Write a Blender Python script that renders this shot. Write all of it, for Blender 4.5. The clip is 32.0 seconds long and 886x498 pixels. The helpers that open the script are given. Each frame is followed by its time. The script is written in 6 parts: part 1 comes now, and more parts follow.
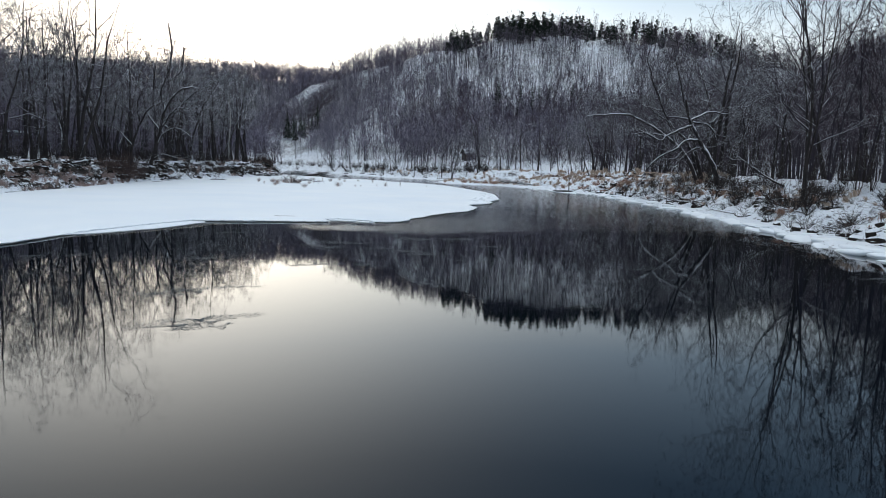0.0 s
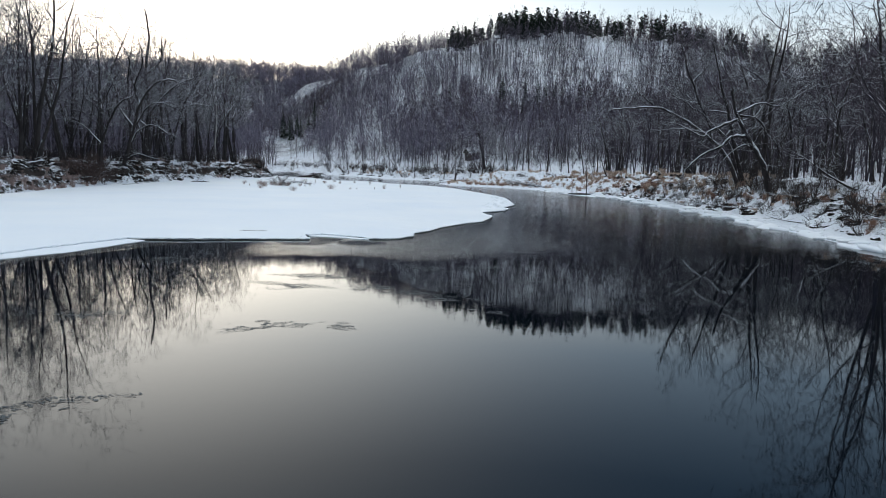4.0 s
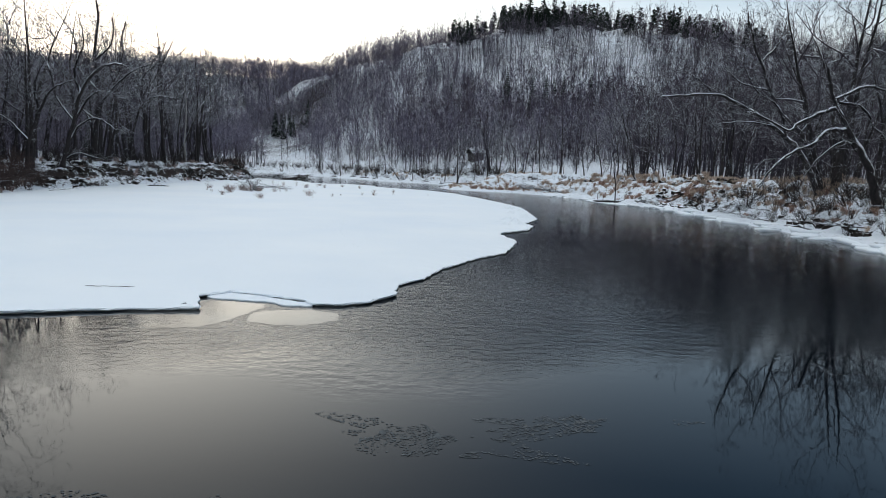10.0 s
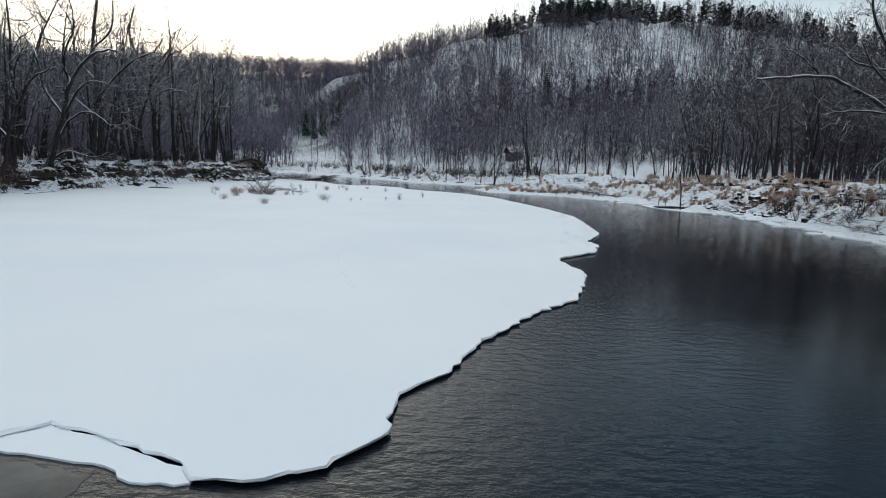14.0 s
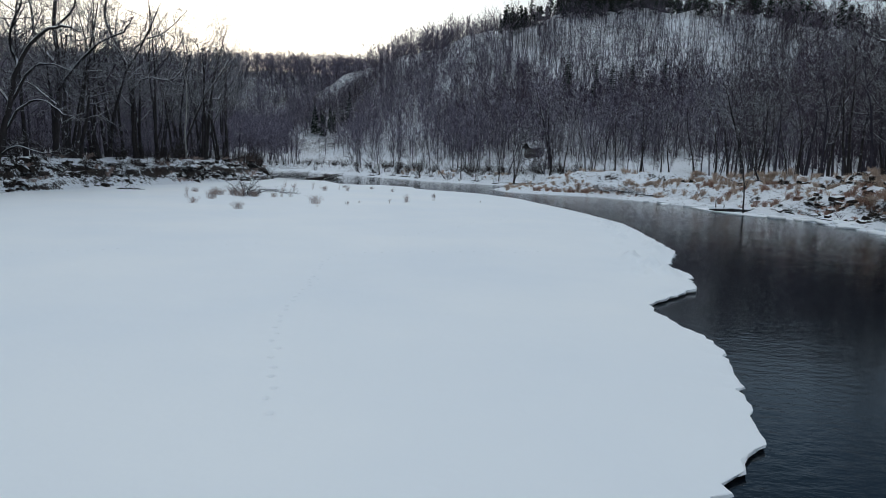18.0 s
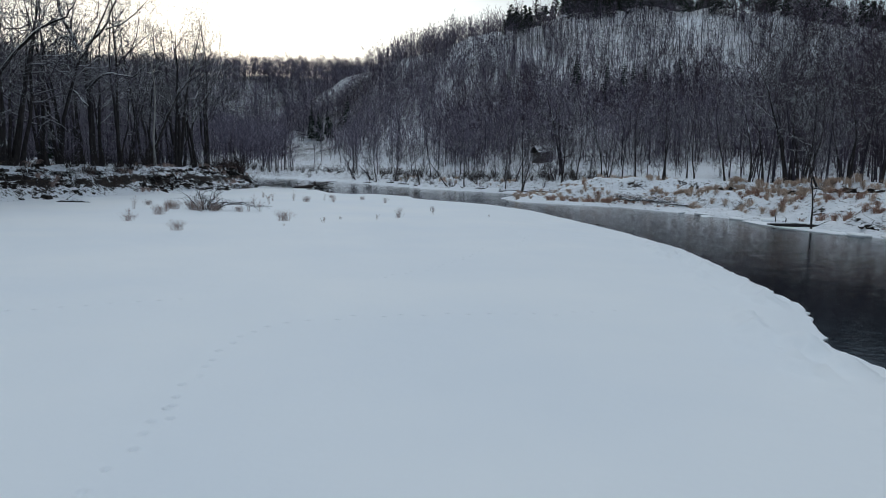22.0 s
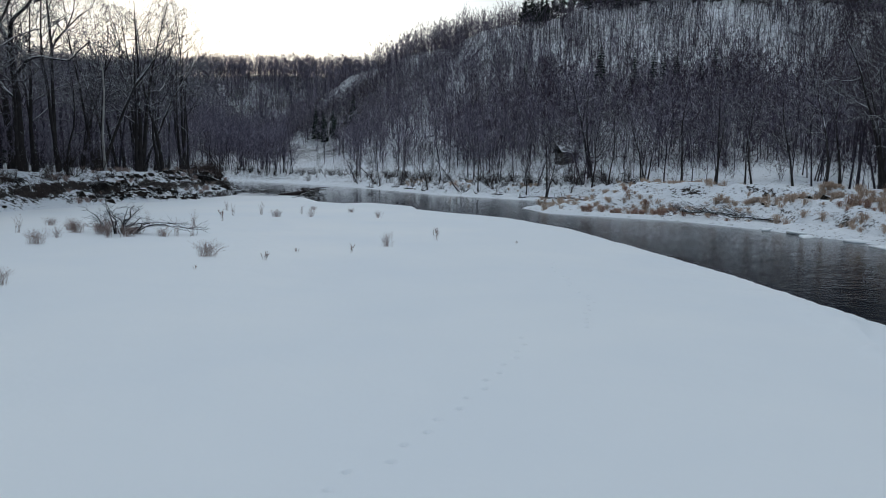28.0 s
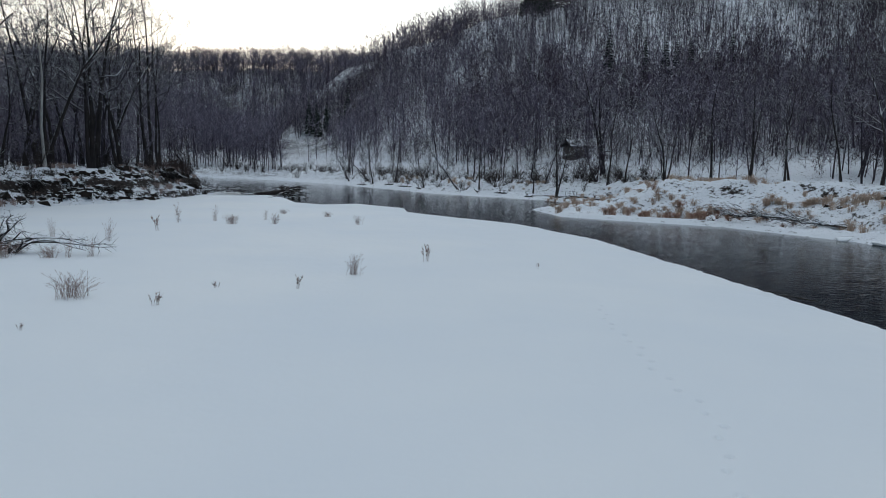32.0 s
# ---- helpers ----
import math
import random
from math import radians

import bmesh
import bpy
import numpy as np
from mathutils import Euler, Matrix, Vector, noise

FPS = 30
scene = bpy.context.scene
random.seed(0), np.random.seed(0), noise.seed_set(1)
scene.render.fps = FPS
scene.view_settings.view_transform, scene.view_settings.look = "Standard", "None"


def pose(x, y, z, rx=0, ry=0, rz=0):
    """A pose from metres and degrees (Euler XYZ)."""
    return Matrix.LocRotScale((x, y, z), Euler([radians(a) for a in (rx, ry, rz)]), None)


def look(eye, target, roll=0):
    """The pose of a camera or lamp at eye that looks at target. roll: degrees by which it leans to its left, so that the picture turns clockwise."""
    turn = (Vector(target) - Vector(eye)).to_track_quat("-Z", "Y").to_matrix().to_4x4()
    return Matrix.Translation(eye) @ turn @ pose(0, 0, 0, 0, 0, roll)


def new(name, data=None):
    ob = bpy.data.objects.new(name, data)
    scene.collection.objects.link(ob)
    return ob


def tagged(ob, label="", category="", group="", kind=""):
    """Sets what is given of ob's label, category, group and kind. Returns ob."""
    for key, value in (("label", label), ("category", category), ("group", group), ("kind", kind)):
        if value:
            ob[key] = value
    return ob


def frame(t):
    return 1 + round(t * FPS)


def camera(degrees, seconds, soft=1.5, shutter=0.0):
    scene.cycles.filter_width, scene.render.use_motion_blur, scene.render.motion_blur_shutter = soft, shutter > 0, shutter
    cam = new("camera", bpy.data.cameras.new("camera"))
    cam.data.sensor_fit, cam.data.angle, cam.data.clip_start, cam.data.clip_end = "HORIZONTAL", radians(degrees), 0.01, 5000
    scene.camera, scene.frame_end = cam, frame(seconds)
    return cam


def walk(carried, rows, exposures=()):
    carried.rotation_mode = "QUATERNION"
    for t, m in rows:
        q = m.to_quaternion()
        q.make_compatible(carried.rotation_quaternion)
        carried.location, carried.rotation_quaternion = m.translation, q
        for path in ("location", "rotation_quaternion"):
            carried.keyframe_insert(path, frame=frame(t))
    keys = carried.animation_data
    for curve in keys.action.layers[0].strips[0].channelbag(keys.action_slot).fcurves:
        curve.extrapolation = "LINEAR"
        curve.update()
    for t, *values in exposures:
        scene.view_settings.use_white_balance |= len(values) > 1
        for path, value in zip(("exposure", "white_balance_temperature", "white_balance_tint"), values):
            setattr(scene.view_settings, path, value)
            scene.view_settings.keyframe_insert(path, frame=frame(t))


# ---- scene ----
cam = camera(64.0, 32.0, soft=1.0)
PATH = [
    (0.0, 0.672, 2.476, 3.684, -0.24, -6.88, 1.76),
    (2.0, 0.272, 7.349, 3.645, -0.21, -6.86, 1.71),
    (3.5, 0.053, 11.029, 3.621, -0.26, -6.84, 1.69),
    (5.5, -0.114, 15.958, 3.604, -0.33, -6.80, 1.70),
    (7.0, -0.157, 19.690, 3.617, -0.37, -6.79, 1.72),
    (8.0, -0.151, 22.222, 3.641, -0.40, -6.79, 1.74),
    (9.0, -0.129, 24.782, 3.673, -0.36, -6.77, 1.76),
    (10.0, -0.101, 27.348, 3.709, -0.27, -6.78, 1.79),
    (11.0, -0.082, 29.914, 3.739, 0.31, -6.82, 1.82),
    (12.0, -0.090, 32.487, 3.749, 0.95, -6.80, 1.85),
    (13.0, -0.131, 35.079, 3.735, 1.66, -6.75, 1.86),
    (14.0, -0.210, 37.704, 3.694, 2.54, -6.87, 1.85),
    (14.5, -0.273, 39.039, 3.663, 2.95, -6.94, 1.83),
    (16.5, -0.592, 44.443, 3.530, 3.45, -7.03, 1.70),
    (18.0, -0.835, 48.484, 3.465, 3.67, -7.04, 1.58),
    (19.0, -0.993, 51.127, 3.447, 3.75, -6.88, 1.49),
    (20.0, -1.141, 53.707, 3.443, 3.75, -6.82, 1.42),
    (21.0, -1.278, 56.251, 3.453, 3.84, -6.69, 1.35),
    (22.0, -1.408, 58.780, 3.479, 3.89, -6.58, 1.30),
    (23.0, -1.534, 61.297, 3.521, 3.94, -6.53, 1.25),
    (24.0, -1.661, 63.790, 3.573, 4.06, -6.45, 1.21),
    (25.0, -1.789, 66.241, 3.626, 4.34, -6.42, 1.18),
    (25.5, -1.855, 67.432, 3.647, 4.56, -6.38, 1.16),
    (27.5, -2.130, 72.075, 3.692, 4.88, -6.43, 1.08),
    (29.0, -2.337, 75.533, 3.695, 5.01, -6.69, 1.01),
    (30.0, -2.483, 77.869, 3.678, 4.95, -6.67, 0.97),
    (31.0, -2.638, 80.263, 3.657, 4.92, -6.81, 0.95),
    (32.0, -2.796, 82.710, 3.640, 4.89, -6.82, 0.96),
]
EXPOSURES = [(0.0, 0.70, 6600, 8), (9.0, 0.65, 6700, 8), (13.0, 0.60, 6930, 7), (16.5, 0.35, 6720, 7), (19.0, 0.20, 6540, 7), (25.0, 0.08, 6500, 7), (32.0, 0.08, 6500, 7)]
walk(cam, [(t, pose(x, y, z, 90 + pitch, 0, yaw) @ pose(0, 0, 0, 0, 0, roll)) for t, x, y, z, yaw, pitch, roll in PATH], EXPOSURES)

# ---- world and sun ----
import mathutils.geometry

SUN_UP, SUN_TURN = 1.5, -24.0
world = bpy.data.worlds.new("thin_overcast_dusk")
scene.world = world
world.use_nodes = True
wn = world.node_tree
sky = wn.nodes.new("ShaderNodeTexSky")
sky.sky_type, sky.sun_disc = "NISHITA", False
sky.sun_elevation, sky.sun_rotation = radians(SUN_UP), radians(SUN_TURN)
sky.altitude, sky.air_density, sky.dust_density, sky.ozone_density = 300, 1.0, 1.0, 2.0
# a thin high veil of cloud: pale near the horizon, blue-grey above
w_co = wn.nodes.new("ShaderNodeTexCoord")
w_sep = wn.nodes.new("ShaderNodeSeparateXYZ")
wn.links.new(w_co.outputs["Generated"], w_sep.inputs[0])
veil = wn.nodes.new("ShaderNodeValToRGB")
for k in range(4):
    veil.color_ramp.elements.new(0.5)
# dark band added to deepen the water's reflections, bright zenith to light the snow
for e, (p, c) in zip(veil.color_ramp.elements, [(0.0, (0.58, 0.585, 0.54)), (0.12, (0.54, 0.57, 0.59)), (0.25, (0.19, 0.27, 0.37)), (0.40, (0.045, 0.095, 0.17)), (0.52, (0.06, 0.11, 0.18)), (1.0, (0.86, 0.92, 0.98))]):
    e.position, e.color = p, (*c, 1)
wn.links.new(w_sep.outputs[2], veil.inputs[0])
w_mix = wn.nodes.new("ShaderNodeMix")
w_mix.data_type, w_mix.blend_type, w_mix.clamp_result = "RGBA", "ADD", False
w_mix.inputs[0].default_value = 1.0
w_gain = wn.nodes.new("ShaderNodeMix")
w_gain.data_type, w_gain.blend_type, w_gain.clamp_result = "RGBA", "MULTIPLY", False
w_gain.inputs[0].default_value = 1.0
w_gain.inputs[7].default_value = (0.5, 0.5, 0.5, 1)
wn.links.new(sky.outputs[0], w_gain.inputs[6])
w_veil = wn.nodes.new("ShaderNodeMix")
w_veil.data_type, w_veil.blend_type, w_veil.clamp_result = "RGBA", "MULTIPLY", False
w_veil.inputs[0].default_value = 1.0
w_veil.inputs[7].default_value = (9.0, 9.0, 9.0, 1)
wn.links.new(veil.outputs[0], w_veil.inputs[6])
wn.links.new(w_gain.outputs[2], w_mix.inputs[6])
wn.links.new(w_veil.outputs[2], w_mix.inputs[7])
# the veil glows broadly round the hidden sun
w_dot = wn.nodes.new("ShaderNodeVectorMath")
w_dot.operation = "DOT_PRODUCT"
w_dot.inputs[1].default_value = (math.sin(radians(SUN_TURN)) * math.cos(radians(SUN_UP)), math.cos(radians(SUN_TURN)) * math.cos(radians(SUN_UP)), math.sin(radians(SUN_UP)))
wn.links.new(w_co.outputs["Generated"], w_dot.inputs[0])
w_pos = wn.nodes.new("ShaderNodeMath")
w_pos.operation = "MAXIMUM"
w_pos.inputs[1].default_value = 0.0
wn.links.new(w_dot.outputs["Value"], w_pos.inputs[0])
w_pow = wn.nodes.new("ShaderNodeMath")
w_pow.operation = "POWER"
w_pow.inputs[1].default_value = 11.0
wn.links.new(w_pos.outputs[0], w_pow.inputs[0])
w_glow = wn.nodes.new("ShaderNodeMix")
w_glow.data_type, w_glow.clamp_result = "RGBA", False
w_glow.inputs[6].default_value = (0, 0, 0, 1)
w_glow.inputs[7].default_value = (12.4, 11.5, 9.8, 1)
wn.links.new(w_pow.outputs[0], w_glow.inputs[0])
w_sum = wn.nodes.new("ShaderNodeMix")
w_sum.data_type, w_sum.blend_type, w_sum.clamp_result = "RGBA", "ADD", False
w_sum.inputs[0].default_value = 1.0
wn.links.new(w_mix.outputs[2], w_sum.inputs[6])
wn.links.new(w_glow.outputs[2], w_sum.inputs[7])
wn.links.new(w_sum.outputs[2], wn.nodes["Background"].inputs[0])
wn.nodes["Background"].inputs[1].default_value = 0.12
sun = bpy.data.lights.new("sun", "SUN")
sun.energy, sun.angle, sun.color = 0.5, radians(10), (1.0, 0.88, 0.74)
sun_ob = new("sun", sun)
s_az = radians(SUN_TURN)
to_sun = Vector((math.sin(s_az) * math.cos(radians(SUN_UP)), math.cos(s_az) * math.cos(radians(SUN_UP)), math.sin(radians(SUN_UP))))
sun_ob.matrix_world = look(to_sun * 900, (0, 0, 0))


# ---- materials ----
def material(name):
    m = bpy.data.materials.new(name)
    m.use_nodes = True
    nt = m.node_tree
    return m, nt, nt.nodes["Principled BSDF"]


def node(nt, kind, **values):
    n = nt.nodes.new(kind)
    for key, v in values.items():
        n.inputs[key].default_value = v
    return n


def noise_at(nt, scale, detail=4.0, rough=0.55, squash=None, world_space=True):
    """A noise texture in metres."""
    if world_space:
        src = nt.nodes.new("ShaderNodeNewGeometry").outputs["Position"]
    else:
        src = nt.nodes.new("ShaderNodeTexCoord").outputs["Object"]
    if squash:
        mp = nt.nodes.new("ShaderNodeMapping")
        mp.inputs["Scale"].default_value = squash
        nt.links.new(src, mp.inputs[0])
        src = mp.outputs[0]
    n = node(nt, "ShaderNodeTexNoise", Scale=scale, Detail=detail, Roughness=rough)
    nt.links.new(src, n.inputs["Vector"])
    return n.outputs["Fac"]


def ramp(nt, fac, stops):
    r = nt.nodes.new("ShaderNodeValToRGB")
    while len(r.color_ramp.elements) < len(stops):
        r.color_ramp.elements.new(0.5)
    for e, (p, c) in zip(r.color_ramp.elements, stops):
        e.position, e.color = p, (c if len(c) == 4 else (*c, 1)) if hasattr(c, "__len__") else (c, c, c, 1)
    nt.links.new(fac, r.inputs[0])
    return r.outputs[0]


def mixed(nt, fac, a, b):
    m = nt.nodes.new("ShaderNodeMix")
    m.data_type = "RGBA"
    for sock, v in ((m.inputs[0], fac), (m.inputs[6], a), (m.inputs[7], b)):
        if hasattr(v, "links"):
            nt.links.new(v, sock)
        elif hasattr(v, "__len__"):
            sock.default_value = (*v, 1)
        else:
            sock.default_value = v
    return m.outputs[2]


def maths(nt, op, a, b=0.0, clamp=False):
    m = nt.nodes.new("ShaderNodeMath")
    m.operation, m.use_clamp = op, clamp
    for sock, v in zip(m.inputs, (a, b)):
        if hasattr(v, "links"):
            nt.links.new(v, sock)
        else:
            sock.default_value = v
    return m.outputs[0]


def bumped(nt, bsdf, height, strength, distance):
    b = node(nt, "ShaderNodeBump", Strength=strength, Distance=distance)
    nt.links.new(height, b.inputs["Height"])
    nt.links.new(b.outputs[0], bsdf.inputs["Normal"])
    return b


def upward(nt):
    g = nt.nodes.new("ShaderNodeNewGeometry")
    s = nt.nodes.new("ShaderNodeSeparateXYZ")
    nt.links.new(g.outputs["Normal"], s.inputs[0])
    return s.outputs[2]


SNOW = (0.80, 0.83, 0.87)


def snow_material():
    m, nt, b = material("snow")
    big, fine = noise_at(nt, 0.12, 3), noise_at(nt, 9.0, 5)
    col = mixed(nt, ramp(nt, big, [(0.3, 0.0), (0.75, 1.0)]), (0.81, 0.85, 0.90), (0.88, 0.90, 0.92))
    nt.links.new(col, b.inputs["Base Color"])
    b.inputs["Roughness"].default_value = 0.75
    b.inputs["Specular IOR Level"].default_value = 0.25
    h = maths(nt, "ADD", maths(nt, "MULTIPLY", noise_at(nt, 0.7, 4), 1.0), maths(nt, "MULTIPLY", fine, 0.06))
    bumped(nt, b, h, 0.35, 0.12)
    return m


def ground_material():
    """Snow lying on earth: steep and broken places show dark soil and straw."""
    m, nt, b = material("snowy_ground")
    n1, n2, n3 = noise_at(nt, 0.9, 6, 0.7), noise_at(nt, 3.0, 6, 0.75, (1, 1, 2.0)), noise_at(nt, 0.08, 3)
    up = upward(nt)
    bare = maths(nt, "MAXIMUM", maths(nt, "SUBTRACT", 0.86, up), 0.0)
    # leaf litter and brush break the snow under the trees
    pos = nt.nodes.new("ShaderNodeNewGeometry")
    high = nt.nodes.new("ShaderNodeSeparateXYZ")
    nt.links.new(pos.outputs["Position"], high.inputs[0])
    wooded = maths(nt, "MULTIPLY", maths(nt, "SUBTRACT", high.outputs[2], 3.0), 0.2, True)
    bare = maths(nt, "ADD", maths(nt, "MULTIPLY", bare, 2.0), maths(nt, "MULTIPLY", maths(nt, "SUBTRACT", n2, 0.5), 2.1))
    bare = maths(nt, "ADD", bare, maths(nt, "MULTIPLY", maths(nt, "SUBTRACT", n1, 0.5), 0.9))
    litter = maths(nt, "MULTIPLY", wooded, maths(nt, "ADD", 0.16, maths(nt, "MULTIPLY", maths(nt, "SUBTRACT", n3, 0.5), 0.6)))
    bank = maths(nt, "MULTIPLY", maths(nt, "MULTIPLY", maths(nt, "SUBTRACT", high.outputs[2], 0.35), 3.0, True), maths(nt, "MULTIPLY", maths(nt, "SUBTRACT", 3.2, high.outputs[2]), 1.5, True))
    deep = maths(nt, "MULTIPLY", maths(nt, "SUBTRACT", maths(nt, "MULTIPLY", high.outputs[0], -1.0), 44.0), 0.1, True)
    ridge = maths(nt, "MULTIPLY", maths(nt, "SUBTRACT", high.outputs[1], 375.0), 0.03, True)
    litter = maths(nt, "ADD", litter, maths(nt, "ADD", maths(nt, "MULTIPLY", deep, 0.08), maths(nt, "MULTIPLY", ridge, 0.06)))
    bare = maths(nt, "ADD", maths(nt, "ADD", bare, litter), maths(nt, "MULTIPLY", bank, maths(nt, "ADD", 0.065, maths(nt, "MULTIPLY", maths(nt, "MULTIPLY", high.outputs[0], -0.05, True), 0.05))))
    lower = maths(nt, "MULTIPLY", maths(nt, "SUBTRACT", 30.0, high.outputs[2]), 0.06, True)
    bare = maths(nt, "ADD", bare, maths(nt, "MULTIPLY", maths(nt, "MULTIPLY", lower, wooded), 0.03))
    mask = ramp(nt, bare, [(0.20, 0.0), (0.32, 1.0)])
    soil = mixed(nt, ramp(nt, noise_at(nt, 7.0, 5, 0.75), [(0.40, 0.0), (0.66, 1.0)]), (0.007, 0.006, 0.006), (0.080, 0.060, 0.052))
    snow = mixed(nt, n3, (0.74, 0.78, 0.85), (0.83, 0.85, 0.88))
    nt.links.new(mixed(nt, mask, snow, soil), b.inputs["Base Color"])
    b.inputs["Roughness"].default_value = 0.85
    b.inputs["Specular IOR Level"].default_value = 0.2
    bumped(nt, b, maths(nt, "ADD", n1, maths(nt, "MULTIPLY", n2, 0.5)), 0.6, 0.3)
    return m


def bark_material(name, dark, light, snow_from=0.35, snow_amount=1.0):
    """Bark with snow caught on the upper side of limbs."""
    m, nt, b = material(name)
    n1, n2 = noise_at(nt, 1.6, 5, 0.6, (3, 3, 0.8), False), noise_at(nt, 1.1, 4, 0.6, None, False)
    inf = nt.nodes.new("ShaderNodeObjectInfo")
    col = mixed(nt, ramp(nt, n1, [(0.3, 0.0), (0.7, 1.0)]), dark, light)
    col = mixed(nt, maths(nt, "MULTIPLY", inf.outputs["Random"], 0.35), col, tuple(c * 0.55 for c in dark))
    up = maths(nt, "ADD", upward(nt), maths(nt, "MULTIPLY", maths(nt, "SUBTRACT", n2, 0.5), 1.6))
    mask = ramp(nt, up, [(snow_from, 0.0), (snow_from + 0.25, snow_amount)])
    nt.links.new(mixed(nt, mask, col, SNOW), b.inputs["Base Color"])
    b.inputs["Roughness"].default_value = 0.9
    b.inputs["Specular IOR Level"].default_value = 0.15
    bumped(nt, b, n1, 0.5, 0.03)
    return m


def glaze_material():
    """New ice, a finger thick: dark, smooth and faintly milky."""
    m, nt, b = material("new_thin_ice")
    n1 = noise_at(nt, 0.9, 5, 0.6)
    nt.links.new(mixed(nt, ramp(nt, n1, [(0.35, 0.0), (0.7, 1.0)]), (0.015, 0.018, 0.02), (0.09, 0.095, 0.095)), b.inputs["Base Color"])
    b.inputs["IOR"].default_value = 1.31
    b.inputs["Specular IOR Level"].default_value = 0.3
    nt.links.new(maths(nt, "ADD", 0.04, maths(nt, "MULTIPLY", n1, 0.12)), b.inputs["Roughness"])
    bumped(nt, b, noise_at(nt, 3.0, 3), 0.08, 0.02)
    return m


def plain_material(name, a, c, scale=3.0, rough=0.85, bump=0.0, island=False, spec=0.2):
    m, nt, b = material(name)
    n1 = noise_at(nt, scale, 5, 0.6)
    col = mixed(nt, ramp(nt, n1, [(0.3, 0.0), (0.7, 1.0)]), a, c)
    if island:
        g = nt.nodes.new("ShaderNodeNewGeometry")
        col = mixed(nt, maths(nt, "MULTIPLY", g.outputs["Random Per Island"], 0.6), col, tuple(v * 0.45 for v in a))
    nt.links.new(col, b.inputs["Base Color"])
    b.inputs["Roughness"].default_value = rough
    b.inputs["Specular IOR Level"].default_value = spec
    if bump:
        bumped(nt, b, n1, bump, 0.05)
    return m


def water_material():
    """Clear dark river: still as a mirror in the pool, riffled where the current runs past the ice."""
    m, nt, b = material("river_water")
    b.inputs["Base Color"].default_value = (0.002, 0.004, 0.007, 1)
    b.inputs["IOR"].default_value = 1.333
    b.inputs["Specular IOR Level"].default_value = 0.47
    patch = noise_at(nt, 0.10, 3, 0.5, (1.0, 0.6, 1))
    geo = nt.nodes.new("ShaderNodeNewGeometry")
    sep = nt.nodes.new("ShaderNodeSeparateXYZ")
    nt.links.new(geo.outputs["Position"], sep.inputs[0])
    edge = maths(nt, "ADD", sep.outputs[1], maths(nt, "MULTIPLY", maths(nt, "SUBTRACT", patch, 0.5), 14.0))
    edge = maths(nt, "SUBTRACT", edge, maths(nt, "MULTIPLY", maths(nt, "MAXIMUM", sep.outputs[0], 0.0), 0.35))
    run = maths(nt, "MULTIPLY", maths(nt, "SUBTRACT", edge, 37.5), 0.22, True)
    run = maths(nt, "MULTIPLY", run, maths(nt, "MULTIPLY", maths(nt, "ADD", sep.outputs[0], 8.5), 0.25, True))
    near = maths(nt, "MULTIPLY", maths(nt, "SUBTRACT", 72.0, sep.outputs[1]), 0.04, True)
    amount = maths(nt, "ADD", 0.010, maths(nt, "MULTIPLY", run, maths(nt, "ADD", 0.05, maths(nt, "MULTIPLY", patch, 0.18))))
    far = maths(nt, "MULTIPLY", maths(nt, "SUBTRACT", sep.outputs[1], 72.0), 0.04, True)
    amount = maths(nt, "ADD", amount, maths(nt, "MULTIPLY", far, 0.16))
    lip = maths(nt, "MULTIPLY", maths(nt, "SUBTRACT", 7.0, sep.outputs[0]), 0.14, True)
    near = maths(nt, "MULTIPLY", near, lip)
    amount = maths(nt, "ADD", amount, maths(nt, "MULTIPLY", maths(nt, "MULTIPLY", run, near), maths(nt, "ADD", 0.18, maths(nt, "MULTIPLY", patch, 0.55))))
    h = maths(nt, "ADD", noise_at(nt, 3.0, 4, 0.58, (1.0, 1.4, 1)), maths(nt, "MULTIPLY", noise_at(nt, 0.5, 3, 0.5), 1.2))
    bp = bumped(nt, b, h, 1.0, 0.05)
    nt.links.new(amount, bp.inputs["Strength"])
    nt.links.new(maths(nt, "ADD", maths(nt, "MULTIPLY", run, 0.07), 0.008), b.inputs["Roughness"])
    return m


MAT_SNOW, MAT_GROUND, MAT_WATER = snow_material(), ground_material(), water_material()
MAT_BARK = bark_material("dark_bark", (0.022, 0.019, 0.020), (0.070, 0.060, 0.058), 0.28)
MAT_TWIG = bark_material("frosted_twigs", (0.046, 0.040, 0.048), (0.112, 0.098, 0.114), 0.46, 0.75)
# woods bark, with the violet tint of distance haze mixed into its colour
MAT_FAR = bark_material("hazed_bark", (0.034, 0.029, 0.037), (0.080, 0.069, 0.086), 0.8, 0.4)
# frosted twigs whose pale blue-violet also carries the haze over the hillside
MAT_FROST_HAZE = bark_material("hazed_frosted_twigs", (0.126, 0.106, 0.146), (0.228, 0.195, 0.258), 0.5, 0.36)
MAT_LIMB = bark_material("snow_laden_bark", (0.014, 0.012, 0.013), (0.045, 0.038, 0.037), 0.18, 1.0)
MAT_DUSK = bark_material("fine_dark_twigs", (0.051, 0.038, 0.050), (0.098, 0.075, 0.094), 0.6, 0.12)
# blue mist over the woods painted in: fine twigs much paler and bluer
MAT_HAZE = bark_material("hazed_fine_twigs", (0.165, 0.148, 0.198), (0.285, 0.256, 0.330), 0.6, 0.10)
MAT_SHRUB = bark_material("shrub_stems", (0.022, 0.018, 0.018), (0.070, 0.056, 0.052), 0.8, 0.6)
MAT_ROOT = bark_material("wet_roots", (0.008, 0.007, 0.007), (0.030, 0.024, 0.022), 0.75, 0.7)
MAT_CLOD = bark_material("snow_capped_clods", (0.008, 0.007, 0.006), (0.050, 0.038, 0.032), 0.55, 1.0)
